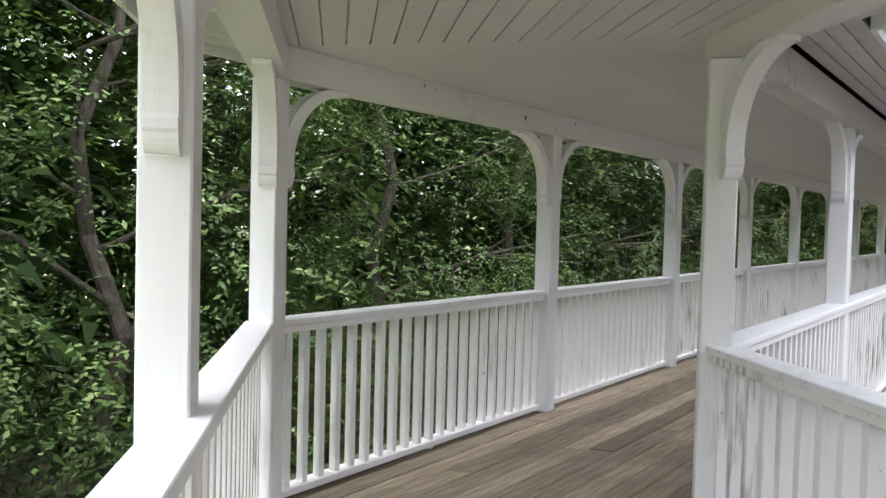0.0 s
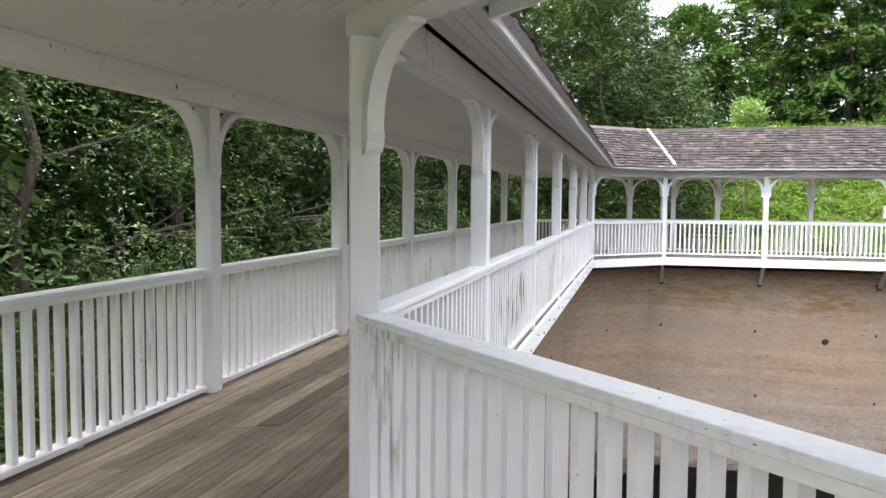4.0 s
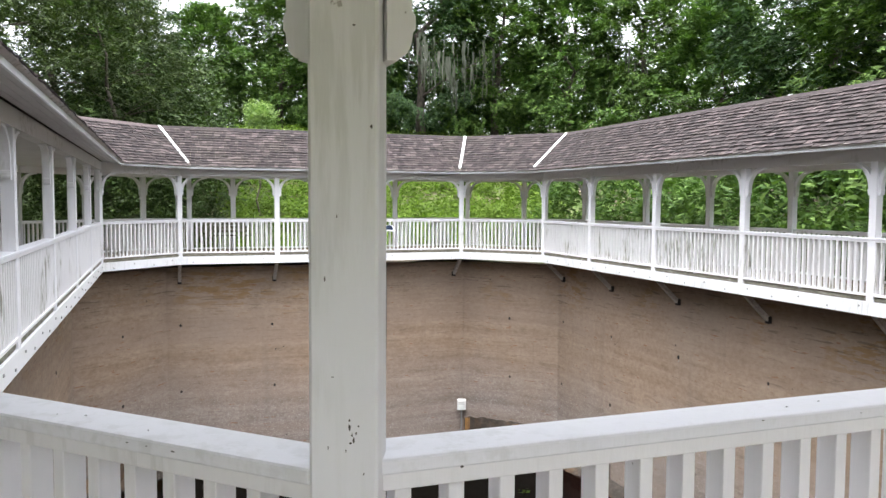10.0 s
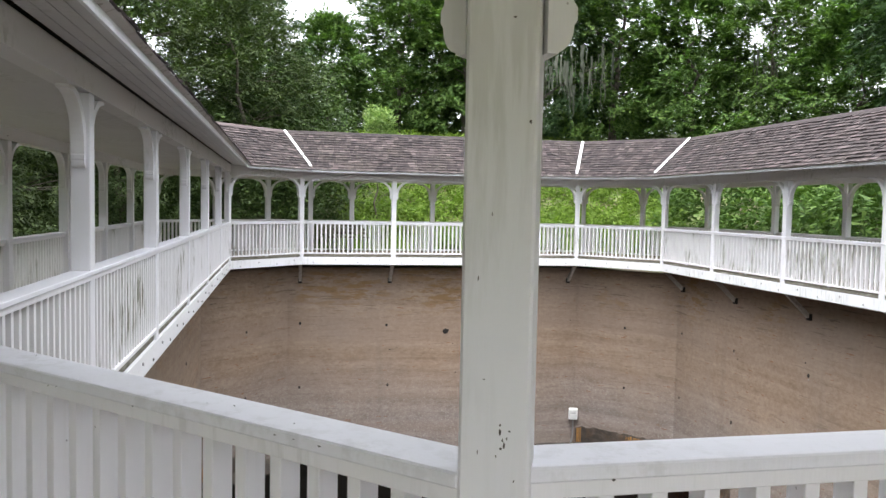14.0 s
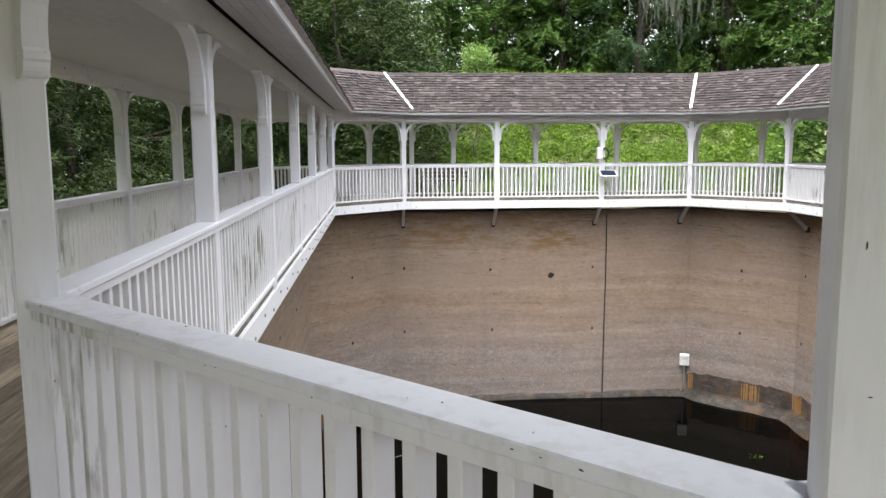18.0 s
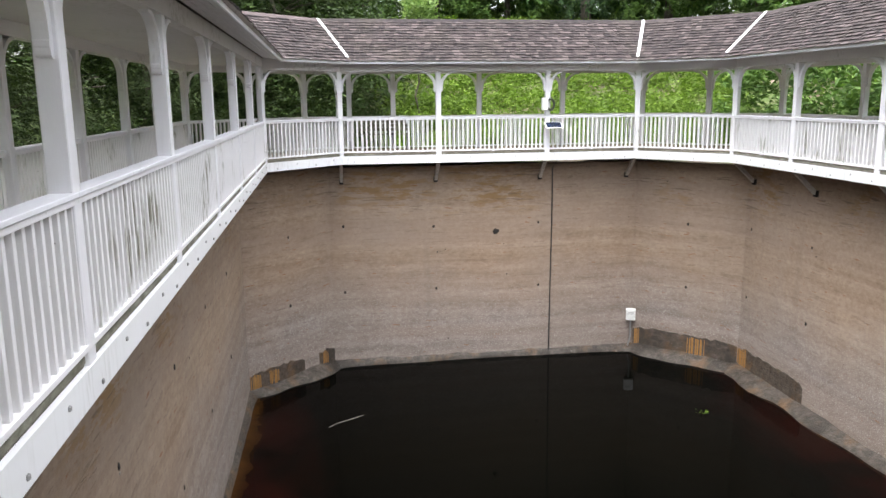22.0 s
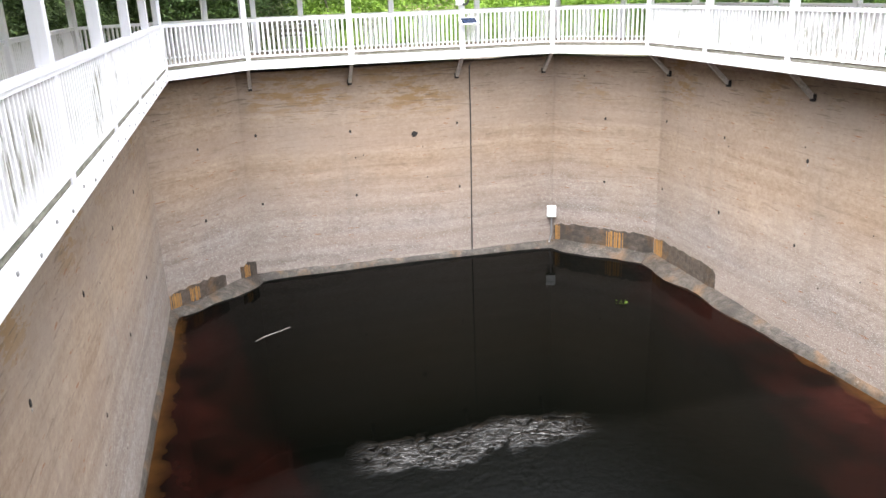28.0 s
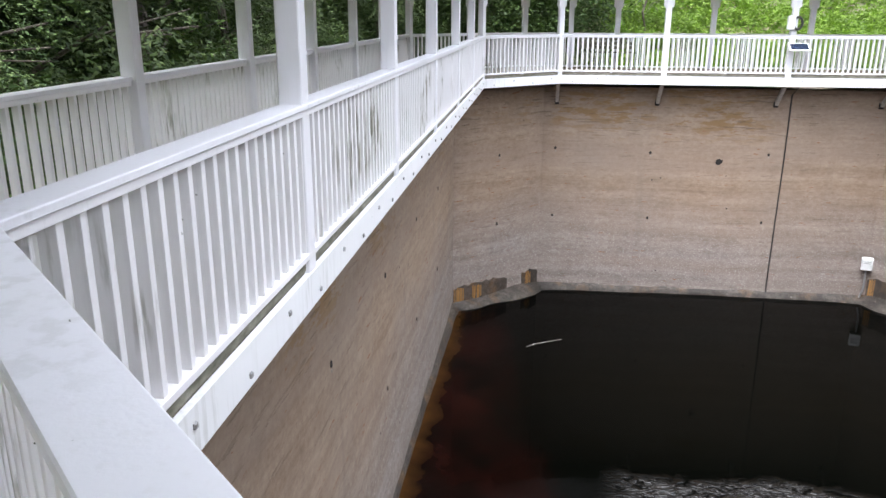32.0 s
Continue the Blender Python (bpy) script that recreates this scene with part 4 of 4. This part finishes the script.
child("vent_slot", box_mesh("vent_slot", (-0.09, -0.09, 0.07), (0.09, -0.086, 0.085), STEEL), gauge)
v, f = tube([Vector((0, 0, -0.17)), Vector((0, 0.0, -0.7)), Vector((-0.06, -0.02, -0.95)), Vector((-0.05, -0.04, -1.25))], [0.025] * 4, 8)
child("conduit", mesh("conduit", v, f, STEEL), gauge, label="grey conduit running into the water")

# cable down the north wall
a, u, n, L = along(2, SETBACK - 0.015)
_c = a + u * 6.33
v, f = tube([Vector((_c.x, _c.y - 0.5, -0.30)), Vector((_c.x, _c.y - 0.02, -0.55)), Vector((_c.x + 0.01, _c.y, -2.2)), Vector((_c.x - 0.01, _c.y, -4.0)), Vector((_c.x - 0.03, _c.y - 0.02, -5.9)), Vector((_c.x - 0.03, _c.y - 0.12, -6.2))], [0.016] * 6, 6)
tagged(new("cable", mesh("cable", v, f, BLACK)), "thin black cable hanging down the concrete wall", "cable")

# water-level logger on a post of the north side
_f2 = side(2, 0.0)[0] + Vector((STATIONS[2][2], 0, 0))
logger = empty("data_logger", Matrix.Translation((_f2.x, _f2.y - HW, 1.03)), "white data logger with solar panel and coiled cable on the post", "data logger")
child("case", box_mesh("case", (-0.19, -0.13, 0.05), (-0.02, -0.002, 0.38), BOXWHITE, 0.015), logger, label="white weatherproof case")
_v, _f = [], []
for k in range(20):
    w = 2 * math.pi * k / 20
    for j in range(6):
        t = 2 * math.pi * j / 6
        _v.append(Vector(((0.1 + 0.03 * math.cos(t)) * math.cos(w) + 0.06, -0.05 + 0.03 * math.sin(t), 0.2 + (0.145 + 0.03 * math.cos(t)) * math.sin(w))))
for k in range(20):
    for j in range(6):
        _f.append((k * 6 + j, k * 6 + (j + 1) % 6, ((k + 1) % 20) * 6 + (j + 1) % 6, ((k + 1) % 20) * 6 + j))
child("cable_coil", mesh("cable_coil", _v, _f, BLACK), logger, label="black coiled cable")
panel = child("solar_panel", box_mesh("solar_panel", (-0.24, -0.17, -0.012), (0.24, 0.17, 0.012), BOXWHITE, 0.004), logger, Matrix.Translation((0.1, -0.24, -0.35)) @ Matrix.Rotation(radians(28), 4, "X"), "white framed solar panel tilted to the sky")
child("cell", box_mesh("cell", (-0.205, -0.135, 0.0122), (0.205, 0.135, 0.016), SOLAR), panel)
child("arm", box_mesh("arm", (-0.02, -0.22, -0.37), (0.02, -0.002, -0.345), STEEL), logger)

# branch and floating weed on the water
v, f = tube([Vector((0, 0, 0)), Vector((0.4, 0.05, 0.01)), Vector((1.0, 0.02, 0.0)), Vector((1.45, -0.04, 0.015))], [0.009, 0.011, 0.009, 0.005], 7)
tagged(new("floating_branch", mesh("floating_branch", v, f, STICK)), "thin bleached branch floating on the water", "branch").matrix_world = Matrix.Translation((0.15, 18.6, WATER_Z + 0.005)) @ Matrix.Rotation(0.6, 4, "Z") @ Matrix.Scale(0.68, 4)

# ---- trees ----


def leaf_cloud(name, centres, radii, per, size, mat, rng, flat=0.55, droop=0.0):
    """Many small leaves in clumps, in one mesh."""
    n = len(centres) * per
    c = np.repeat(np.asarray(centres, float), per, axis=0)
    r = np.repeat(np.asarray(radii, float), per)[:, None]
    v = rng.normal(size=(n, 3))
    v /= np.linalg.norm(v, axis=1, keepdims=True)
    pos = c + v * r * rng.uniform(0.35, 1.0, (n, 1)) ** 0.6 * np.array([1, 1, flat + 0.15])
    a = rng.normal(size=(n, 3))
    a[:, 2] = a[:, 2] * 0.5 - droop
    a /= np.linalg.norm(a, axis=1, keepdims=True)
    up = v * 0.7 + rng.normal(size=(n, 3)) * 0.5 + np.array([0, 0, 0.7])
    b = np.cross(a, up)
    b /= np.linalg.norm(b, axis=1, keepdims=True) + 1e-9
    s = size * rng.uniform(0.6, 1.35, (n, 1))
    a, b = a * s, b * s * 0.42
    tri = np.stack([pos - a + b, pos + a * 1.1, pos - a - b], axis=1).reshape(-1, 3)
    me = bpy.data.meshes.new(name)
    me.vertices.add(3 * n)
    me.vertices.foreach_set("co", tri.astype(np.float32).ravel())
    me.loops.add(3 * n)
    me.loops.foreach_set("vertex_index", np.arange(3 * n, dtype=np.int32))
    me.polygons.add(n)
    me.polygons.foreach_set("loop_start", np.arange(0, 3 * n, 3, dtype=np.int32))
    me.materials.append(mat)
    me.update(calc_edges=True)
    return me


def spray_cloud(name, centres, radii, middle, twigs, leaves, size, mat, rng, sides=4, droop=0.5):
    """Leaves in two ranks along flat drooping twigs that grow outwards round each centre, in one mesh."""
    c = np.repeat(np.asarray(centres, float), twigs, axis=0)
    r = np.repeat(np.asarray(radii, float), twigs)[:, None]
    n = len(c)
    out = c - np.asarray(middle, float)
    out[:, 2] *= 0.4
    out /= np.linalg.norm(out, axis=1, keepdims=True) + 1e-9
    d = out + rng.normal(size=(n, 3)) * np.array((0.75, 0.75, 0.3))
    d /= np.linalg.norm(d, axis=1, keepdims=True)
    o = c + rng.normal(size=(n, 3)) * r * np.array((0.55, 0.55, 0.45)) - d * r * 0.6
    up = np.array((0, 0, 1.0)) + rng.normal(size=(n, 3)) * 0.22 + out * 0.35
    b = np.cross(d, up)
    b /= np.linalg.norm(b, axis=1, keepdims=True) + 1e-9
    f = (np.arange(leaves) + 0.5) / leaves
    f = f[None, :, None] + rng.uniform(-0.3, 0.3, (n, leaves, 1)) / leaves
    rank = np.where(np.arange(leaves) % 2 == 0, 1.0, -1.0)[None, :, None]
    reach = r[:, None, :] * 1.7
    pos = o[:, None, :] + d[:, None, :] * f * reach
    pos[:, :, 2] -= (droop * f * f * reach)[:, :, 0] * 0.6
    a = d[:, None, :] * 0.75 + b[:, None, :] * rank * 0.8 + rng.normal(size=(n, leaves, 3)) * 0.28
    a[:, :, 2] -= 0.25 * droop
    a /= np.linalg.norm(a, axis=2, keepdims=True)
    s = size * rng.uniform(0.65, 1.3, (n, leaves, 1))
    nrm = np.cross(d, b)[:, None, :] + rng.normal(size=(n, leaves, 3)) * 0.3
    w = np.cross(a, nrm)
    w /= np.linalg.norm(w, axis=2, keepdims=True) + 1e-9
    pos, a, w = (pos + a * s).reshape(-1, 3), (a * s).reshape(-1, 3), (w * s * 0.46).reshape(-1, 3)
    if sides == 4:
        quad = np.stack([pos - a, pos + w - a * 0.15, pos + a, pos - w - a * 0.15], axis=1).reshape(-1, 3)
    else:
        quad = np.stack([pos - a + w, pos + a * 1.1, pos - a - w], axis=1).reshape(-1, 3)
    m = len(pos)
    me = bpy.data.meshes.new(name)
    me.vertices.add(sides * m)
    me.vertices.foreach_set("co", quad.astype(np.float32).ravel())
    me.loops.add(sides * m)
    me.loops.foreach_set("vertex_index", np.arange(sides * m, dtype=np.int32))
    me.polygons.add(m)
    me.polygons.foreach_set("loop_start", np.arange(0, sides * m, sides, dtype=np.int32))
    me.materials.append(mat)
    me.update(calc_edges=True)
    return me


def limbs(name, height, spread, rng, base=0.0, thick=0.2, boughs=9):
    vs, fs, tips = [], [], []

    def add(path, rad, sides):
        v, f = tube(path, rad, sides)
        o = len(vs)
        vs.extend(v)
        fs.extend(tuple(o + k for k in q) for q in f)

    top = height * 0.82
    path = [Vector((0, 0, base))]
    for k in range(1, 8):
        path.append(Vector((rng.normal() * 0.05 * height * k / 7, rng.normal() * 0.05 * height * k / 7, base + (top - base) * k / 7)))
    add(path, [thick * (1.25 if k == 0 else 1 - 0.11 * k) for k in range(8)], 9)
    for k in range(boughs):
        h = 0.25 + 0.7 * k / boughs
        j = h * 7
        p = path[int(j)].lerp(path[min(int(j) + 1, 7)], j % 1)
        w = k * 2.4 + rng.uniform(-0.4, 0.4)
        reach = spread * rng.uniform(0.6, 1.0) * (1.15 - 0.6 * h)
        q = p + Vector((math.cos(w), math.sin(w), 0.25)) * reach * 0.5 + Vector((0, 0, rng.uniform(0, 0.5)))
        e = p + Vector((math.cos(w + 0.2), math.sin(w + 0.2), 0.35)) * reach
        add([p, q, e], [thick * 0.4 * (1.1 - h), thick * 0.25 * (1.1 - h), 0.015], 6)
        tips.append(e)
        for t in range(3):
            w2 = w + rng.uniform(-1.0, 1.0)
            f = q + Vector((math.cos(w2), math.sin(w2), rng.uniform(-0.1, 0.5))) * reach * 0.5
            add([q, f], [thick * 0.14, 0.01], 5)
    return mesh(name, vs, fs, BARK)


def crown_centres(height, spread, rng, boughs, low=0.15, each=14):
    """Sub-clumps gathered on the upper and outer sides of boughs, with gaps between the boughs."""
    out, rad = [], []
    for k in range(boughs):
        h = low + (1 - low) * ((k + rng.uniform()) / boughs) ** 0.9
        prof = math.sin(min(1, (h - low) / (1 - low) * 0.85 + 0.18) * math.pi) ** 0.6
        w = k * 2.39996 + rng.uniform(-0.5, 0.5)
        r = spread * prof * rng.uniform(0.45, 1.0)
        c = np.array((r * math.cos(w), r * math.sin(w), h * height))
        size = spread * rng.uniform(0.20, 0.36)
        for _ in range(each):
            v = rng.normal(size=3)
            v[2] = abs(v[2]) * 0.9 - 0.25
            v += np.array((math.cos(w), math.sin(w), 0.0)) * 0.5
            v /= np.linalg.norm(v)
            out.append(tuple(c + v * size * rng.uniform(0.55, 1.05) * np.array((1, 1, 0.7))))
            rad.append(size * rng.uniform(0.22, 0.42))
    return out, rad


def tree_kind(name, seed, height, spread, clumps, twigs, leaves, size, mat, low, label, thick=0.2, droop=0.5, sides=4):
    rng = np.random.default_rng(seed)
    th = empty(name, Matrix.Identity(4), label, "tree", "trees around the spring")
    child("trunk", limbs("trunk", height, spread, rng, -0.3, thick), th)
    c, r = crown_centres(height, spread, rng, clumps // 14, low)
    keep = [k for k in range(len(c)) if math.hypot(c[k][0], c[k][1]) + max(r[k], 0.28) < spread * 1.02]
    c, r = [c[k] for k in keep], [r[k] for k in keep]
    child("crown", spray_cloud("crown", c, [max(q, 0.28) for q in r], (0, 0, height * 0.5), twigs, leaves, size, mat, rng, sides, droop), th)
    return th


NEAR1 = tree_kind("broadleaf_tree", 1, 9.5, 3.6, 1750, 5, 14, 0.033, LEAF_NEAR, 0.0, "broadleaf tree with drooping sprays of small green leaves beside the walkway", 0.16)
NEAR2 = tree_kind("broadleaf_tree", 2, 8.5, 3.4, 1650, 5, 14, 0.034, LEAF_NEAR, 0.0, "broadleaf tree with drooping green branches beside the walkway", 0.13)
NEAR3 = tree_kind("broadleaf_tree", 7, 9.5, 3.6, 1400, 6, 11, 0.05, LEAF_OAK, 0.0, "broadleaf tree with dense green leaves behind the walkway", 0.15, 0.5, 3)
FAR1 = tree_kind("forest_tree", 3, 13.5, 4.4, 1300, 4, 12, 0.095, LEAF_BLUE, 0.06, "tall dark green forest tree behind the spring house", 0.28, 0.7, 3)
FAR2 = tree_kind("forest_tree", 4, 12.0, 4.2, 1350, 4, 13, 0.10, LEAF_MID, 0.04, "full-crowned green forest tree behind the spring house", 0.25, 0.4, 3)
FAR3 = tree_kind("forest_tree", 5, 10.0, 3.8, 1150, 4, 13, 0.10, LEAF_LIGHT, 0.04, "lighter green young forest tree", 0.18, 0.3, 3)
BACK1 = tree_kind("forest_tree", 8, 13.5, 4.4, 1000, 2, 7, 0.20, LEAF_FAR, 0.06, "tall green forest tree deep in the wood", 0.28, 0.5, 3)
BACK2 = tree_kind("forest_tree", 9, 12.5, 4.4, 1000, 2, 7, 0.19, LEAF_MID, 0.04, "green forest tree deep in the wood", 0.25, 0.4, 3)
SAPLING = tree_kind("sapling", 6, 4.7, 0.85, 340, 3, 6, 0.07, LEAF_PALE, 0.5, "pale green young tree on the slope behind the walkway", 0.05, 0.2)
_used = set()


def place(kind, x, y, turn, scale, dz=0.0):
    m = Matrix.LocRotScale((x, y, terrain(x, y) + dz), Euler((0, 0, turn)), None)
    if kind.name not in _used:
        _used.add(kind.name)
        kind.matrix_world = m @ Matrix.Diagonal((scale, scale, scale, 1))
        return kind
    t = copy_thing(kind, m)
    t.scale = (scale, scale, scale)
    return t


rnd = random.Random(3)
for k, (x, y) in enumerate(((-7.9, -0.4), (-8.1, 4.2), (-7.9, 8.6), (-8.3, 13.0), (-8.2, 17.6), (-8.2, 22.5), (-5.2, 28.5), (-1.5, 30.5), (-9.5, -5.0))):
    place((NEAR1, NEAR2)[k % 2] if k < 3 or k == 8 else NEAR3, x, y, rnd.uniform(0, 6.3), rnd.uniform(0.9, 1.15))
for kind, x, y, size in ((FAR1, -2, 40, 0.80), (FAR3, 2.5, 43, 0.66), (FAR2, 6.5, 44, 0.84), (FAR3, 10, 42.5, 0.92), (FAR1, 14, 41.5, 0.98), (FAR2, 17.5, 39.5, 0.86), (FAR3, 20.5, 36.5, 0.88), (FAR2, 23, 33, 0.80), (FAR3, 23.5, 28.5, 0.86), (FAR1, 24, 23.5, 1.02), (FAR2, 23, 18, 1.0), (FAR1, 23.5, 12, 1.05)):
    place(kind, x, y, rnd.uniform(0, 6.3), size)
for k, (x, y) in enumerate(((-12, 2), (-12.5, 9), (-12, 15), (-12, 22), (-9, 31), (-4, 36), (-8, 42), (-2, 49), (9, 51), (14, 50), (19, 47), (24, 4), (31, 27), (31, 18), (-16, 34), (30, 8), (-18, 10), (-13, 48))):
    place((BACK1, BACK2)[k % 2], x, y, rnd.uniform(0, 6.3), rnd.uniform(0.85, 1.1) * (0.76 if y > 40 else 1.0))

place(SAPLING, 3.75, 30.0, 0.4, 0.9)

# ---- grey moss hanging from the forest trees ----


def hanging_moss(x, y, z, seed, n=16, drop=2.2):
    r = random.Random(seed)
    vs, fs = [], []
    for _ in range(n):
        px, py, pz = x + r.gauss(0, 0.7), y + r.gauss(0, 0.4), z + r.gauss(0, 0.5)
        ln = drop * r.uniform(0.3, 1.0)
        w = r.uniform(0.03, 0.09)
        ang = r.uniform(0, 3.1)
        o = len(vs)
        m = 6
        for k in range(m + 1):
            t = k / m
            ww = w * (1 - t) ** 0.6 * (1 + 0.5 * r.uniform(-1, 1)) + 0.008
            cx, cy = px + 0.06 * r.gauss(0, 1) * t, py + 0.06 * r.gauss(0, 1) * t
            vs += [(cx - ww * math.cos(ang), cy - ww * math.sin(ang), pz - ln * t), (cx, cy + 0.03, pz - ln * t), (cx + ww * math.cos(ang), cy + ww * math.sin(ang), pz - ln * t)]
        for k in range(m):
            for e in (0, 1):
                fs.append((o + 3 * k + e, o + 3 * k + e + 1, o + 3 * k + 4 + e, o + 3 * k + 3 + e))
    tagged(new("hanging_moss", mesh("hanging_moss", vs, fs, MOSS)), "grey strands of moss hanging from a tree limb", "moss", "hanging moss", "stuff")


for k, (x, y, z) in enumerate(((13.6, 36.0, 8.6), (14.2, 36.6, 7.9), (12.6, 36.4, 9.2), (15.4, 37.0, 8.8), (21.5, 33.0, 8.5))):
    hanging_moss(x, y, z, 40 + k)

# ---- undergrowth ----


def thicket(name, spots, size, radius, per, mat, label, seed, category="bush"):
    rng = np.random.default_rng(seed)
    th = new(name, leaf_cloud(name, spots, [radius * rng.uniform(0.7, 1.3) for _ in spots], per, size, mat, rng))
    tagged(th, label, category, kind="stuff")


rng = np.random.default_rng(8)
spots = []
for _ in range(2300):
    y = rng.uniform(26.2, 41.5)
    x = rng.uniform(1.5 + 0.1 * (y - 22), 17)
    spots.append((x, y, terrain(x, y) + rng.uniform(0.0, 0.35)))
thicket("hill_vines", spots, 0.075, 0.5, 60, LEAF_BRIGHT, "bright green vines and grass covering the slope", 21, "vines")
spots = []
for _ in range(420):
    x, y = rng.uniform(14.2, 18.5), rng.uniform(-2, 29)
    spots.append((x, y, terrain(x, y) + rng.uniform(0.0, 3.6)))
for _ in range(260):
    x = rng.uniform(-9, 26)
    y = rng.uniform(40.5, 46)
    spots.append((x, y, terrain(x, y) + rng.uniform(0.0, 5.0)))
for _ in range(200):
    x, y = rng.uniform(18, 24), rng.uniform(0, 36)
    spots.append((x, y, terrain(x, y) + rng.uniform(0.0, 4.5)))
thicket("east_bushes", spots, 0.12, 0.7, 90, LEAF_LIGHT, "dense green bushes behind the walkway", 22)
spots = []
for _ in range(420):
    x, y = rng.uniform(-9.5, -4.4), rng.uniform(-4, 29)
    spots.append((x, y, terrain(x, y) + rng.uniform(0.0, 1.6)))
for _ in range(190):
    x, y = rng.uniform(-6, 2.2), rng.uniform(26.2, 31)
    spots.append((x, y, terrain(x, y) + rng.uniform(0.0, 3.0)))
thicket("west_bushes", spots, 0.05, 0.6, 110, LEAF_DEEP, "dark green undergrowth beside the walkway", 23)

spots = []
for _ in range(560):
    x, y = rng.uniform(-9, 2.6), rng.uniform(27.2, 37)
    spots.append((x, y, terrain(x, y) + rng.uniform(0.0, 4.6)))
# The shade behind this corner is put into the darkened leaf colour.
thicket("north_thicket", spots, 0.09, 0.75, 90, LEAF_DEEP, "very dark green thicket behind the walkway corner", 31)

_rg = np.random.default_rng(4)
weed = leaf_cloud("floating_weed", [(0, 0, 0.03), (0.16, 0.1, 0.02), (-0.12, 0.08, 0.02), (0.05, -0.14, 0.03)], [0.17, 0.13, 0.15, 0.12], 6, 0.045, LEAF_BRIGHT, _rg)
tagged(new("floating_weed", weed), "small green leafy weed floating on the dark water", "water plant").matrix_world = Matrix.Translation((9.05, 17.9, WATER_Z + 0.01)) @ Matrix.Scale(0.65, 4)
spots = []
for _ in range(1150):
    x, y = rng.uniform(-15, -9.6), rng.uniform(-16, 33)
    spots.append((x, y, terrain(x, y) + rng.uniform(0.0, 8.5)))
# Uses the shade-darkened leaf for the depth behind the nearer trees.
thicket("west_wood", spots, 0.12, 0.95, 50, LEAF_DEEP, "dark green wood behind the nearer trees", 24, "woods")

spots = []
for _ in range(700):
    x, y = rng.uniform(-22, 42), rng.uniform(52, 64)
    spots.append((x, y, terrain(x, y) + rng.uniform(0.0, 7.5)))
for _ in range(350):
    x, y = rng.uniform(32, 40), rng.uniform(-4, 50)
    spots.append((x, y, terrain(x, y) + rng.uniform(0.0, 7.5)))
for _ in range(520):
    x, y = rng.uniform(-27, -19), rng.uniform(-24, 40)
    spots.append((x, y, terrain(x, y) + rng.uniform(0.0, 11.0)))
# Unseen belt south of the walkway, added to cut the light from there.
for _ in range(620):
    x, y = rng.uniform(-24, 36), rng.uniform(-26, -16)
    spots.append((x, y, terrain(x, y) + rng.uniform(0.0, 7.5)))
thicket("far_wood", spots, 0.26, 1.7, 45, LEAF_FAR, "dense green wood closing the view behind the trees, with an added unseen south belt", 25, "woods")

# ---- bench on the far walkway ----
SLAT = box_mesh("slat", (-0.75, -0.045, -0.012), (0.75, 0.045, 0.012), EDGEWOOD, 0.004)
bench = empty("bench", Matrix.Translation((2.0, YF + D - 0.42, 0.0)), "weathered grey wooden bench with slatted seat and back", "bench")
for k in range(4):
    child("seat_slat", SLAT, bench, Matrix.Translation((0, -0.16 + 0.105 * k, 0.44)))
for k in range(3):
    child("back_slat", SLAT, bench, Matrix.Translation((0, 0.25 + 0.02 * k, 0.56 + 0.11 * k)) @ Matrix.Rotation(radians(80), 4, "X"))
LEGM = box_mesh("leg", (-0.03, -0.03, 0.002), (0.03, 0.03, 0.427), PAINT, 0.004)
for x in (-0.65, 0.65):
    for y in (-0.15, 0.17):
        child("leg", LEGM, bench, Matrix.Translation((x, y, 0)))
    child("back_post", box_mesh("back_post", (-0.03, -0.02, 0.43), (0.03, 0.02, 0.84), PAINT, 0.004), bench, Matrix.Translation((x, 0.285, 0)))
